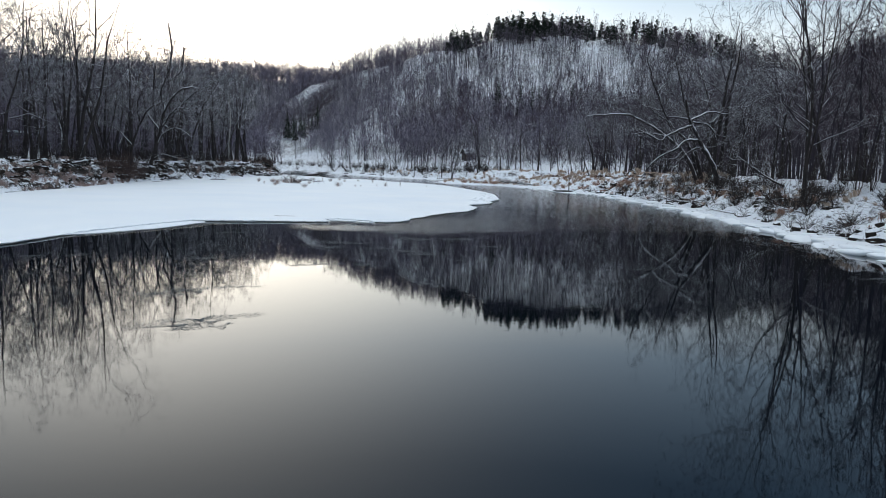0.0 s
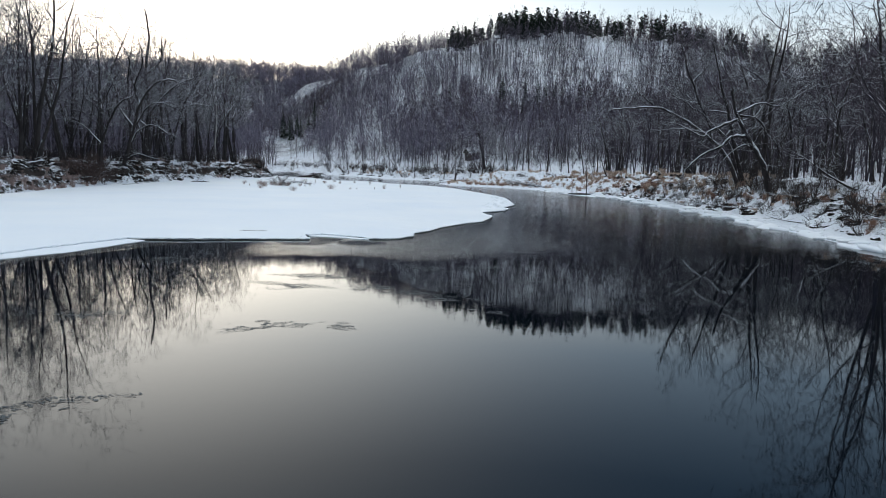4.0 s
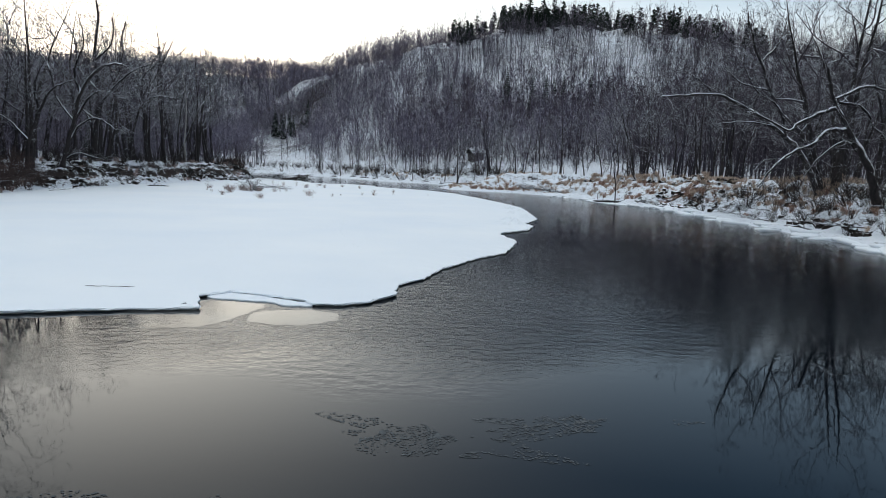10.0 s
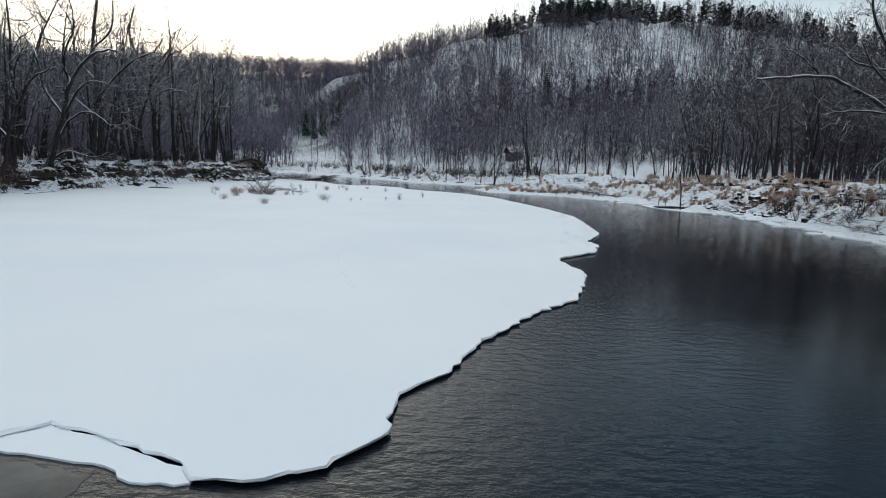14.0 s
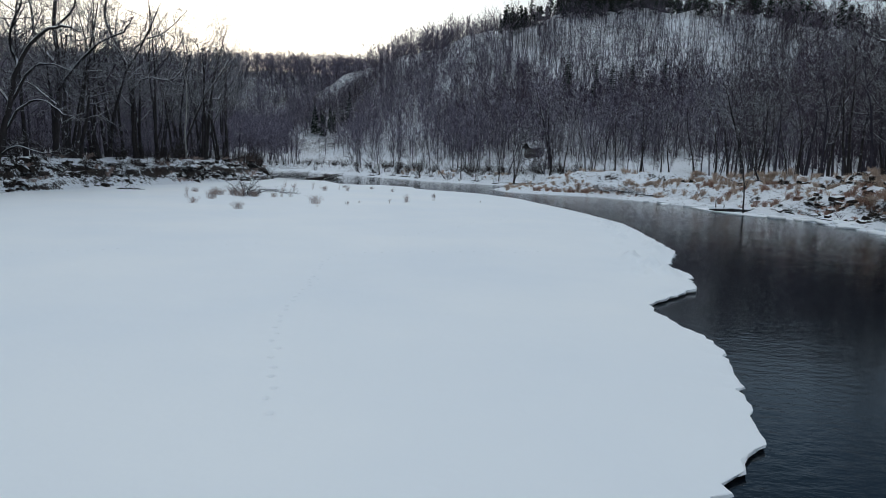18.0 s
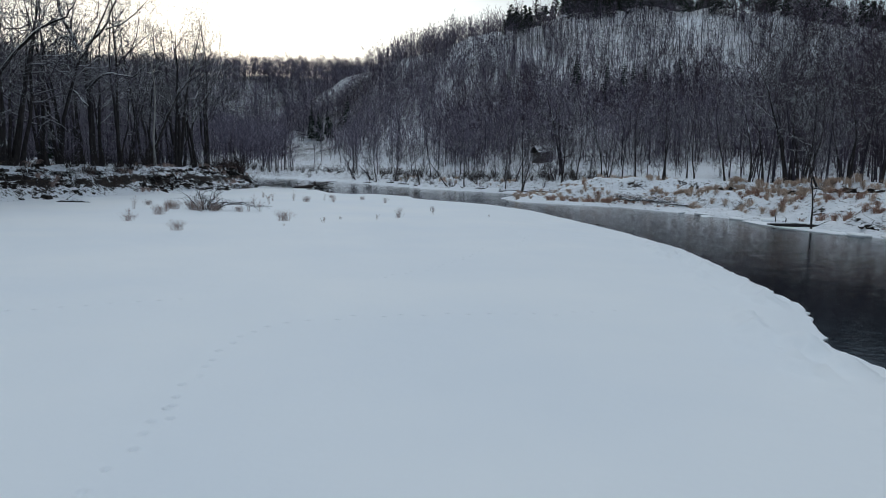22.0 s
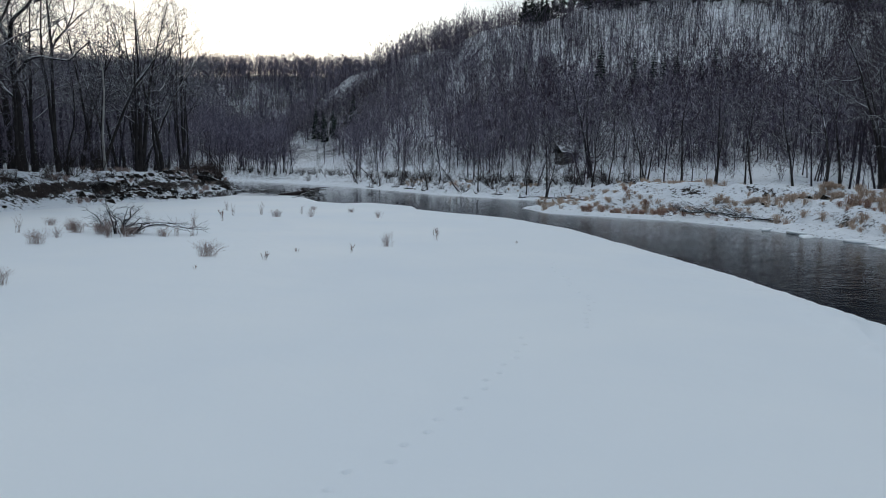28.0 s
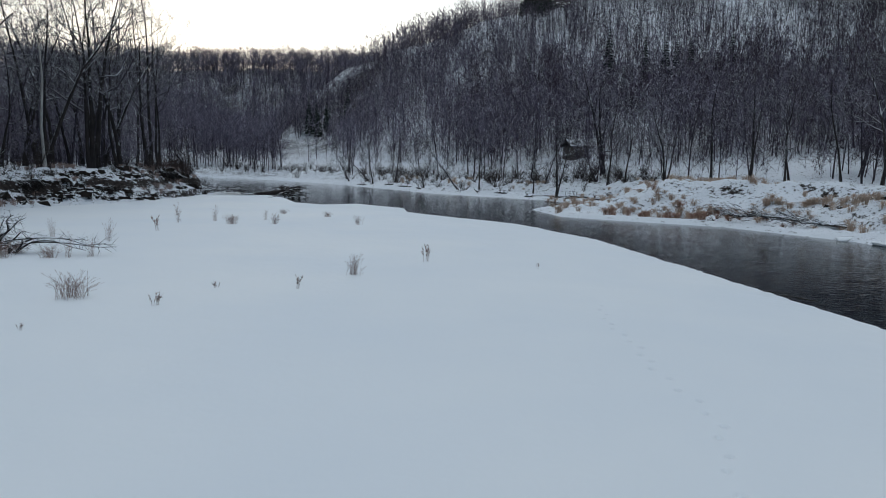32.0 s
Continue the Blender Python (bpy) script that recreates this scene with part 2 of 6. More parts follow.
MAT_ROOF = bark_material("snow_patched_roof", (0.020, 0.018, 0.017), (0.060, 0.052, 0.048), 0.70, 0.8)
MAT_BIRCH = bark_material("pale_bark", (0.20, 0.19, 0.18), (0.55, 0.53, 0.51), 0.4)
MAT_NEEDLE = bark_material("dark_needles", (0.010, 0.018, 0.014), (0.028, 0.040, 0.028), 0.85, 0.6)
MAT_BRUSH = plain_material("brown_brush", (0.055, 0.038, 0.036), (0.13, 0.092, 0.085), 2.0, island=True)
MAT_STRAW = plain_material("dry_grass", (0.48, 0.35, 0.27), (0.68, 0.55, 0.45), 1.5, island=True)
MAT_RUST = plain_material("rust_brown_grass", (0.30, 0.165, 0.125), (0.50, 0.33, 0.255), 1.5, island=True)
MAT_WEED = plain_material("dead_weed", (0.30, 0.21, 0.19), (0.48, 0.375, 0.345), 3.0, island=True)
# dark colour painted for the shade inside the cracks in the snow
MAT_CRACK_SHADE = plain_material("crack_shade", (0.02, 0.017, 0.015), (0.07, 0.055, 0.042), 4.0, bump=0.7)
MAT_THIN = glaze_material()
MAT_SLUSH = plain_material("slush_ice", (0.055, 0.060, 0.065), (0.13, 0.14, 0.145), 6.0, rough=0.9)
MAT_WOOD = plain_material("weathered_boards", (0.05, 0.042, 0.038), (0.13, 0.11, 0.10), 6.0)


# ---- mesh helpers ----
def raw_mesh(name, verts, faces, mat=None, smooth=False):
    me = bpy.data.meshes.new(name)
    verts = np.asarray(verts, dtype=np.float32)
    groups = faces if isinstance(faces, list) else [faces]
    groups = [np.asarray(g, dtype=np.int32) for g in groups if len(g)]
    n_loops = sum(g.size for g in groups)
    n_polys = sum(len(g) for g in groups)
    me.vertices.add(len(verts)), me.loops.add(n_loops), me.polygons.add(n_polys)
    me.vertices.foreach_set("co", verts.ravel())
    me.loops.foreach_set("vertex_index", np.concatenate([g.ravel() for g in groups]))
    sizes = np.concatenate([np.full(len(g), g.shape[1], dtype=np.int32) for g in groups])
    me.polygons.foreach_set("loop_start", np.concatenate([[0], np.cumsum(sizes)[:-1]]).astype(np.int32))
    me.polygons.foreach_set("use_smooth", np.full(n_polys, smooth))
    me.update(calc_edges=True)
    me.validate()
    if mat:
        me.materials.append(mat)
    return me


class Soup:
    """Collects tubes and cones for one mesh."""

    def __init__(self):
        self.v, self.q, self.t, self.n = [], [], [], 0

    def add(self, verts, quads=None, tris=None):
        self.v.append(np.asarray(verts, dtype=np.float32))
        if quads is not None and len(quads):
            self.q.append(np.asarray(quads, dtype=np.int32) + self.n)
        if tris is not None and len(tris):
            self.t.append(np.asarray(tris, dtype=np.int32) + self.n)
        self.n += len(verts)

    def tube(self, pts, radii, sides):
        pts, radii = np.asarray(pts, dtype=float), np.asarray(radii, dtype=float)
        n = len(pts)
        tang = np.gradient(pts, axis=0)
        tang /= np.linalg.norm(tang, axis=1)[:, None] + 1e-9
        ref = np.array([0.31, 0.95, 0.07]) if abs(tang[0][2]) > 0.6 else np.array([0.0, 0.0, 1.0])
        a = np.cross(tang, ref)
        a /= np.linalg.norm(a, axis=1)[:, None] + 1e-9
        b = np.cross(tang, a)
        ang = np.linspace(0, 2 * np.pi, sides, endpoint=False)
        ring = np.cos(ang)[None, :, None] * a[:, None, :] + np.sin(ang)[None, :, None] * b[:, None, :]
        v = (pts[:, None, :] + ring * radii[:, None, None]).reshape(-1, 3)
        i, j = np.meshgrid(np.arange(n - 1), np.arange(sides), indexing="ij")
        k = (j + 1) % sides
        quads = np.stack([i * sides + j, i * sides + k, (i + 1) * sides + k, (i + 1) * sides + j], -1).reshape(-1, 4)
        self.add(v, quads)

    def cone(self, p, q, r):
        p, q = np.asarray(p, dtype=float), np.asarray(q, dtype=float)
        d = q - p
        a = np.cross(d, (0.3, 0.2, 0.93))
        a *= r / (np.linalg.norm(a) + 1e-9)
        b = np.cross(d, a)
        b *= r / (np.linalg.norm(b) + 1e-9)
        self.add([p + a, p - 0.5 * a + 0.87 * b, p - 0.5 * a - 0.87 * b, q], None, [(0, 1, 3), (1, 2, 3), (2, 0, 3)])

    def spray(self, p, q, r):
        """A fine twig, too thin to show its sides."""
        a = np.cross(q - p, (0.3, 0.2, 0.93) if r > 0.016 else (0.9, -0.2, 0.1))
        a *= r / (np.linalg.norm(a) + 1e-9)
        self.add([p + a, p - a, q], None, [(0, 1, 2)])

    def mesh(self, name, mat, smooth=True):
        return raw_mesh(name, np.concatenate(self.v), [np.concatenate(x) for x in (self.q, self.t) if x], mat, smooth)

    def arrays(self):
        v = np.concatenate(self.v)
        tris = [np.concatenate(self.t)] if self.t else []
        if self.q:
            q = np.concatenate(self.q)
            tris += [q[:, [0, 1, 2]], q[:, [0, 2, 3]]]
        return v, np.concatenate(tris)


def part(name, data, parent, label=""):
    ob = new(name, data)
    ob.parent = parent
    return tagged(ob, label) if label else ob


def thing(name, label, category, group="", kind=""):
    ob = new(name)
    ob.empty_display_size = 0.3
    return tagged(ob, label, category, group, kind)


def scatter_mesh(name, templates, places, mat, seed, smooth=False):
    """One mesh of many copies: places are rows of x, y, z, size."""
    rng = np.random.default_rng(seed)
    vs, ts, n = [], [], 0
    for x, y, z, s in places:
        v, t = templates[rng.integers(len(templates))]
        a = rng.uniform(0, 2 * np.pi)
        c, d = math.cos(a), math.sin(a)
        lean = rng.normal(0, 0.04, 2)
        w = np.stack([v[:, 0] * c - v[:, 1] * d + lean[0] * v[:, 2], v[:, 0] * d + v[:, 1] * c + lean[1] * v[:, 2], v[:, 2]], 1) * s
        vs.append(w + (x, y, z))
        ts.append(t + n)
        n += len(v)
    return raw_mesh(name, np.concatenate(vs), np.concatenate(ts), mat, smooth)


# ---- plan of the river ----
LEFT_BASE = [(-34, -400), (-34, -60), (-33, 0), (-33.5, 30), (-35, 60), (-36.3, 76), (-38.5, 98), (-36.3, 118), (-35, 130), (-33, 141), (-33, 156), (-38, 164), (-52, 186), (-80, 204), (-140, 222), (-300, 236)]
RIGHT_EDGE = [(20, -400), (20, -60), (20, 0), (20.6, 33), (21.5, 48), (22.6, 62), (22.6, 76), (22, 90), (20.6, 103), (18.2, 112), (15.2, 121), (11, 128.5), (5, 132), (1.4, 134.5), (-0.4, 142), (3, 148), (4.5, 153), (1.2, 159), (-5, 164), (-12, 171), (-22, 186), (-31, 199), (-48, 218), (-80, 236), (-140, 254), (-300, 270)]
RIVER = np.array(LEFT_BASE + RIGHT_EDGE[::-1], dtype=float)


def segment_distance(px, py, line):
    line = np.asarray(line, dtype=float)
    best = np.full(px.shape, 1e9)
    for (ax, ay), (bx, by) in zip(line[:-1], line[1:]):
        dx, dy = bx - ax, by - ay
        t = np.clip(((px - ax) * dx + (py - ay) * dy) / (dx * dx + dy * dy), 0, 1)
        best = np.minimum(best, np.hypot(px - ax - t * dx, py - ay - t * dy))
    return best


def inside(px, py, poly):
    hit = np.zeros(px.shape, dtype=bool)
    for (ax, ay), (bx, by) in zip(poly, np.roll(poly, -1, axis=0)):
        if ay != by:
            hit ^= ((ay > py) != (by > py)) & (px < (bx - ax) * (py - ay) / (by - ay) + ax)
    return hit


def smooth_noise(px, py, scale, seed, octaves=3):
    """Value noise on a lattice, in -1..1."""
    total, amp, norm = np.zeros(np.shape(px)), 1.0, 0.0
    for o in range(octaves):
        table = np.random.default_rng(seed + o).uniform(-1, 1, (256, 256))
        x, y = np.asarray(px) / scale * 2 ** o + 1000.3, np.asarray(py) / scale * 2 ** o + 1000.7
        i, j = np.floor(x).astype(int), np.floor(y).astype(int)
        u, v = x - i, y - j
        u, v = u * u * (3 - 2 * u), v * v * (3 - 2 * v)
        i, j, i1, j1 = i % 256, j % 256, (i + 1) % 256, (j + 1) % 256
        total += amp * ((table[i, j] * (1 - u) + table[i1, j] * u) * (1 - v) + (table[i, j1] * (1 - u) + table[i1, j1] * u) * v)
        norm += amp
        amp *= 0.5
    return total / norm


def step(a, b, x):
    t = np.clip((x - a) / (b - a), 0, 1)
    return t * t * (3 - 2 * t)


HILL_X = [-200, -105, -93, -80, -73, -50, -33, 9, 25, 45, 60, 80, 112, 150, 220, 400]
HILL_Z = [0, 0, 14, 33, 36, 42, 46, 53, 57, 57, 55, 51, 41, 35, 36, 42]


def crest_line(x):
    return np.interp(x, [-105, -73, -50, -33, 9, 30, 60, 80, 120, 150, 300], [385, 370, 352, 342, 325, 316, 300, 287, 266, 255, 230])


def hill_height(x, y):
    """The wooded hill across the bend and the ridges that close the valley."""
    crest = np.interp(x, HILL_X, HILL_Z)
    toe = np.interp(x, [-140, -105, -60, -40, -20, 5, 25, 60, 120, 300], [305, 290, 262, 232, 196, 162, 158, 156, 145, 120])
    top = crest_line(x)
    f = np.clip((y - toe) / (top - toe), 0, 1)
    main = crest * (0.35 * f + 0.65 * f ** 2.3) * (1 - 0.25 * step(0, 160, y - top))
    left = 46 * step(50, 260, -x) * step(60, 190, y * 0.55 - x * 0.8 - 40)
    back = 51 * step(360, 470, y) * step(-20, -110, x) + 40 * step(360, 470, y) * step(-110, -20, x)
    right = 46 * step(60, 200, x + 0.12 * y - 10)
    return np.maximum.reduce([main, left, back, right]) + 10 * step(600, 1400, np.hypot(x, y))


def ground_height(x, y):
    x, y = np.asarray(x, dtype=float), np.asarray(y, dtype=float)
    dl, dr = segment_distance(x, y, LEFT_BASE), segment_distance(x, y, RIGHT_EDGE)
    wet = inside(x, y, RIVER)
    n1, n2 = smooth_noise(x, y, 7.0, 11), smooth_noise(x, y, 1.9, 23, 2)
    leftish = dl < dr
    d = np.minimum(dl, dr)
    # the cut bank: broken ledges, slumped here and there into plain snowy slopes
    ja, jb, jc = (smooth_noise(x * 0.4, y, 3.2, q, 3) for q in (81, 82, 83))
    sa, sb = (np.maximum(0, smooth_noise(x * 0.4, y, 5.5, q, 2)) for q in (84, 85))
    lw = d + 0.7 * n1
    e1, e2, e3 = 0.5 + 0.7 * ja, 1.9 + 0.9 * jb, 3.5 + 0.8 * jc
    zl = (0.1 + 0.22 * step(-0.2, 0.7, lw) + 0.50 * step(e1, e1 + 0.28 + 2.2 * sa, lw) + 0.30 * step(e1 + 0.3, e1 + 1.6, lw) + 0.75 * step(e2, e2 + 0.30 + 2.4 * sb, lw)
          + 0.35 * step(e2 + 0.3, e2 + 1.7, lw) + 0.45 * step(e3, e3 + 0.35 + 1.5 * sa, lw) + 0.25 * step(5, 30, d))
    cut = step(100, 150, y)
    rw = d + 1.0 * n1 + 0.4 * n2
    far = step(150, 170, y)
    zr = (0.06 + 0.22 * step(0.1, 0.6, d) + (1.25 - 0.3 * cut) * step(1.6 + 2.0 * cut, 5.5 + cut, rw) + 0.65 * step(5.0, 8.2, rw) + (0.85 - 0.3 * cut) * step(8.6, 9.1, rw)) * (1 - far)
    zr = zr + far * (0.06 + 0.3 * step(0.2, 4, d) + 1.1 * step(5, 9, rw) + 1.0 * step(9, 25, d))
    n3 = smooth_noise(x, y, 1.1, 37, 2)
    slope = step(0.8, 2.5, d) * (1 - step(9, 14, d))
    z = np.where(leftish, zl, zr) + (0.10 * n2 + (0.34 - 0.18 * leftish) * slope * n3 + (0.30 - 0.16 * leftish) * slope * n2) * step(0.5, 3, d) + 0.18 * n1 * step(2, 8, d)
    hill = hill_height(x, y)
    z = np.where(wet, -1.3 * step(0, 3, d) - 0.02, z + hill * step(4, 40, d) + step(20, 60, hill * 3) * (1.6 * smooth_noise(x, y, 26, 5) + 0.5 * n1))
    return z


def axis_steps(fine_from, fine_to, fine, far_from, far_to):
    core = np.arange(fine_from, fine_to + fine * 0.5, fine)
    up, dn, s = [], [], fine
    p = fine_to
    while p < far_to:
        s *= 1.09
        p += s
        up.append(p)
    p, s = fine_from, fine
    while p > far_from:
        s *= 1.09
        p -= s
        dn.append(p)
    return np.concatenate([dn[::-1], core, up])


def build_ground():
    gx = axis_steps(-52, 46, 0.8, -2200, 2200)
    gx = np.concatenate([gx[gx < -44.4], np.arange(-44, -30.2, 0.3), gx[(gx >= -29.8) & (gx < 16.6)], np.arange(17, 36, 0.45), gx[gx > 36.4]])
    gy = axis_steps(20, 172, 0.48, -1500, 2600)
    X, Y = np.meshgrid(gx, gy)
    Z = ground_height(X, Y)
    nx, ny = len(gx), len(gy)
    i, j = np.meshgrid(np.arange(ny - 1), np.arange(nx - 1), indexing="ij")
    q = np.stack([i * nx + j, i * nx + j + 1, (i + 1) * nx + j + 1, (i + 1) * nx + j], -1).reshape(-1, 4)
    me = raw_mesh("ground", np.stack([X, Y, Z], -1).reshape(-1, 3), q, MAT_GROUND, True)
    tagged(new("ground", me), "snow-covered river banks, valley floor and wooded hillsides", "ground", "", "structure")


build_ground()

# ---- water ----
wx, wy = [-420, -60, 60, 420], [-420, 0, 160, 420]
wv = [(x, y, 0.0) for y in wy for x in wx]
wq = [(r * 4 + c, r * 4 + c + 1, r * 4 + c + 5, r * 4 + c + 4) for r in range(3) for c in range(3)]
tagged(new("water", raw_mesh("water", wv, np.array(wq), MAT_WATER)), "dark open river water with faint ripples", "water", "", "structure")

# ---- snow-covered ice sheet ----
ICE_EDGE = [(-37, 12), (-29, 19), (-22, 24.5), (-16.4, 29.4), (-15.8, 35), (-14.6, 39.5), (-13.4, 42.53), (-11.3, 42.83), (-8.4, 43.73), (-5.9, 44.31), (-6.4, 45.93), (-5.8, 46.61), (-5.0, 46.31), (-3.5, 45.51), (-3.3, 45.21), (-2.7, 45.21), (-1.9, 45.71), (-1.3, 46.81), (-1.3, 48.53), (-0.6, 49.73), (-0.1, 51.7), (1.47, 55.4), (2.67, 57.2), (3.3, 60.0), (3.7, 62.5), (3.3, 64.4), (3.15, 66.0), (5.1, 68.7), (5.7, 71.7), (5.4, 73.1), (6.8, 77.8), (6.9, 81.5), (7.1, 88), (7.1, 91), (6.65, 94.1), (5.8, 99.8), (4.4, 106.2), (1.8, 117.6), (-2.0, 126.2), (-9.9, 134.4), (-10.9, 139.4), (-15.8, 143.9), (-18.1, 141.6), (-21, 143.5), (-25, 152), (-29.5, 158.5), (-36, 163)]


def ragged(line, spacing, amount, seed):
    rng = np.random.default_rng(seed)
    out = []
    for (ax, ay), (bx, by) in zip(line[:-1], line[1:]):
        n = max(1, int(math.hypot(bx - ax, by - ay) / spacing))
        for k in range(n):
            u = k / n
            a = amount if k else amount * 0.4
            out.append((ax + (bx - ax) * u + rng.normal(0, a), ay + (by - ay) * u + rng.normal(0, a)))
    out.append(line[-1])
    return out


TRACKS = [[(-3.6, 57.2), (-3.8, 57.8), (-4.1, 59.0), (-4.7, 60.9), (-5.3, 63.9), (-5.6, 67.9)],
          [(-5.7, 67.2), (-5.9, 68.7), (-6.0, 70.0), (-6.2, 72.1), (-5.7, 73.3), (-4.4, 74.2), (-2.3, 74.7), (-0.1, 75.1), (2.0, 76.0)],
          [(-4.6, 79.6), (-4.1, 80.5), (-3.6, 81.4), (-3.2, 82.3), (-2.7, 83.8), (-2.2, 85.4), (-1.7, 88.0)],
          [(-0.3, 89.2), (-0.2, 90.2), (-0.1, 90.8), (0.2, 91.9), (0.1, 93.7), (-0.1, 94.9), (-0.4, 98.6), (-0.3, 101)],
          [(-16, 70), (-13, 72.5), (-10.5, 74), (-8.5, 75.5)]]
TRACK_STEP = 0.52


def along(line, spacing):
    out, left_over = [], 0.0
    for (ax, ay), (bx, by) in zip(line[:-1], line[1:]):
        ln = math.hypot(bx - ax, by - ay)
        s = left_over
        while s < ln:
            out.append((ax + (bx - ax) * s / ln, ay + (by - ay) * s / ln, math.atan2(by - ay, bx - ax)))
            s += spacing
        left_over = s - ln
    return out


def build_ice():
    edge = ragged(ICE_EDGE, 0.22, 0.042, 3)
    e = np.array(edge)
    inner = []
    for k in range(len(e)):
        a, b = e[max(0, k - 2)], e[min(len(e) - 1, k + 2)]
        d = b - a
        inner.append(np.array([-d[1], d[0]]) / (np.linalg.norm(d) + 1e-9))
    inner = np.array(inner)
    n = len(e)
    rng = np.random.default_rng(8)
    thick = 0.095 + 0.03 * smooth_noise(e[:, 0], e[:, 1], 2.2, 4)
    # undercut ice lip, then the snow's rounded brow and the flat
    shape = [(0.16, -0.06), (0.12, 0.010), (0.03, 0.030), (0.0, 0.55), (0.008, 0.92), (0.03, 1.0), (0.30, 1.15)]
    rings = []
    for k, (inn, zz) in enumerate(shape):
        zed = np.full(n, zz) if k < 3 else thick * zz
        wob = rng.normal(0, 0.012, (n, 2)) if k in (2, 3, 4) else 0
        rings.append(np.column_stack([e + inner * inn + wob, zed]))
    m = len(rings)
    soup = Soup()
    soup.add(np.concatenate(rings), [(r * n + c, r * n + c + 1, (r + 1) * n + c + 1, (r + 1) * n + c) for r in range(m - 1) for c in range(n - 1)])
    ob = new("snow_covered_ice", soup.mesh("ice_lip", MAT_SNOW, False))
    tagged(ob, "broad white sheet of snow-covered river ice with a ragged lip", "ice sheet", "", "structure")
    # the flat: drifted snow with a few lines of small footprints
    rim = rings[-1]
    hollow = [p for line in TRACKS for p in along(line, TRACK_STEP)]
    pts = [Vector((x, y)) for x, y, _ in rim] + [Vector((-42, 163)), Vector((-43, 12))]
    nb = len(pts)
    poly = np.array([(p.x, p.y) for p in pts])
    gx, gy = np.meshgrid(np.arange(-42, 9, 1.1), np.arange(13, 163, 1.1))
    g = np.column_stack([gx.ravel(), gy.ravel()]) + rng.uniform(-0.25, 0.25, (gx.size, 2))
    d = segment_distance(g[:, 0], g[:, 1], rim[:, :2])
    g = g[inside(g[:, 0], g[:, 1], poly) & (d > 0.5)]
    zs = list(rim[:, 2]) + [0.2, 0.2]
    base = lambda x, y: 0.16 + 0.05 * smooth_noise(x, y, 9.0, 41) + 0.02 * smooth_noise(x, y, 2.2, 43)
    dg = segment_distance(g[:, 0], g[:, 1], rim[:, :2])
    # broken ridges of wind-packed snow along the outer edge
    rx, ry = np.meshgrid(np.arange(2.5, 7.2, 0.16), np.arange(67, 96, 0.22))
    ridge = np.column_stack([rx.ravel(), ry.ravel()]) + rng.uniform(-0.05, 0.05, (rx.size, 2))
    dr = segment_distance(ridge[:, 0], ridge[:, 1], rim[:, :2])
    ridge = ridge[inside(ridge[:, 0], ridge[:, 1], poly) & (dr > 0.12) & (dr < 1.9)]
    dr = segment_distance(ridge[:, 0], ridge[:, 1], rim[:, :2])
    zr = 0.15 + 0.26 * np.maximum(0, smooth_noise(ridge[:, 0] * 1.8, ridge[:, 1] * 0.6, 0.7, 47, 3)) * step(0.1, 0.5, dr) * (1 - step(1.0, 1.8, dr)) * step(67, 70, ridge[:, 1]) * (1 - step(88, 95, ridge[:, 1])) * 2.2
    dg2 = segment_distance(g[:, 0], g[:, 1], rim[:, :2])
    g = g[~((g[:, 1] > 66.5) & (g[:, 1] < 96.5) & (dg2 < 2.1))]
    dg = segment_distance(g[:, 0], g[:, 1], rim[:, :2])
    zg = base(g[:, 0], g[:, 1]) * step(0, 2.0, dg) + 0.14 * (1 - step(0, 2.0, dg))
    pts += [Vector(p) for p in g] + [Vector(p) for p in ridge]
    zs += list(zg) + list(zr)
    for k, (x, y, a) in enumerate(hollow):
        off = 0.035 if k % 2 else -0.035
        cx, cy = x - math.sin(a) * off + rng.normal(0, 0.04), y + math.cos(a) * off + rng.normal(0, 0.04)
        zc = float(base(np.array([cx]), np.array([cy]))[0])
        pts.append(Vector((cx, cy)))
        zs.append(zc - 0.055)
        for r, dz in ((0.032, -0.045), (0.06, 0.006), (0.12, 0.0)):
            for j in range(8):
                b = a + j * math.pi / 4
                u, v = r * 1.35 * math.cos(j * math.pi / 4), r * math.sin(j * math.pi / 4)
                pts.append(Vector((cx + u * math.cos(a) - v * math.sin(a), cy + u * math.sin(a) + v * math.cos(a))))
                zs.append(zc + dz)
    edges = [(k, (k + 1) % nb) for k in range(nb)]
    v2, _, tri, orig, _, _ = mathutils.geometry.delaunay_2d_cdt(pts, edges, [], 1, 1e-4)
    zed = [zs[o[0]] if o else 0.16 for o in orig]
    me = raw_mesh("snow_top", [(v.x, v.y, z) for v, z in zip(v2, zed)], np.array([f for f in tri if len(f) == 3]), MAT_SNOW, True)
    part("snow_top", me, ob)


build_ice()


# ---- trees ----
def unit(v):
    return v / (np.linalg.norm(v) + 1e-9)


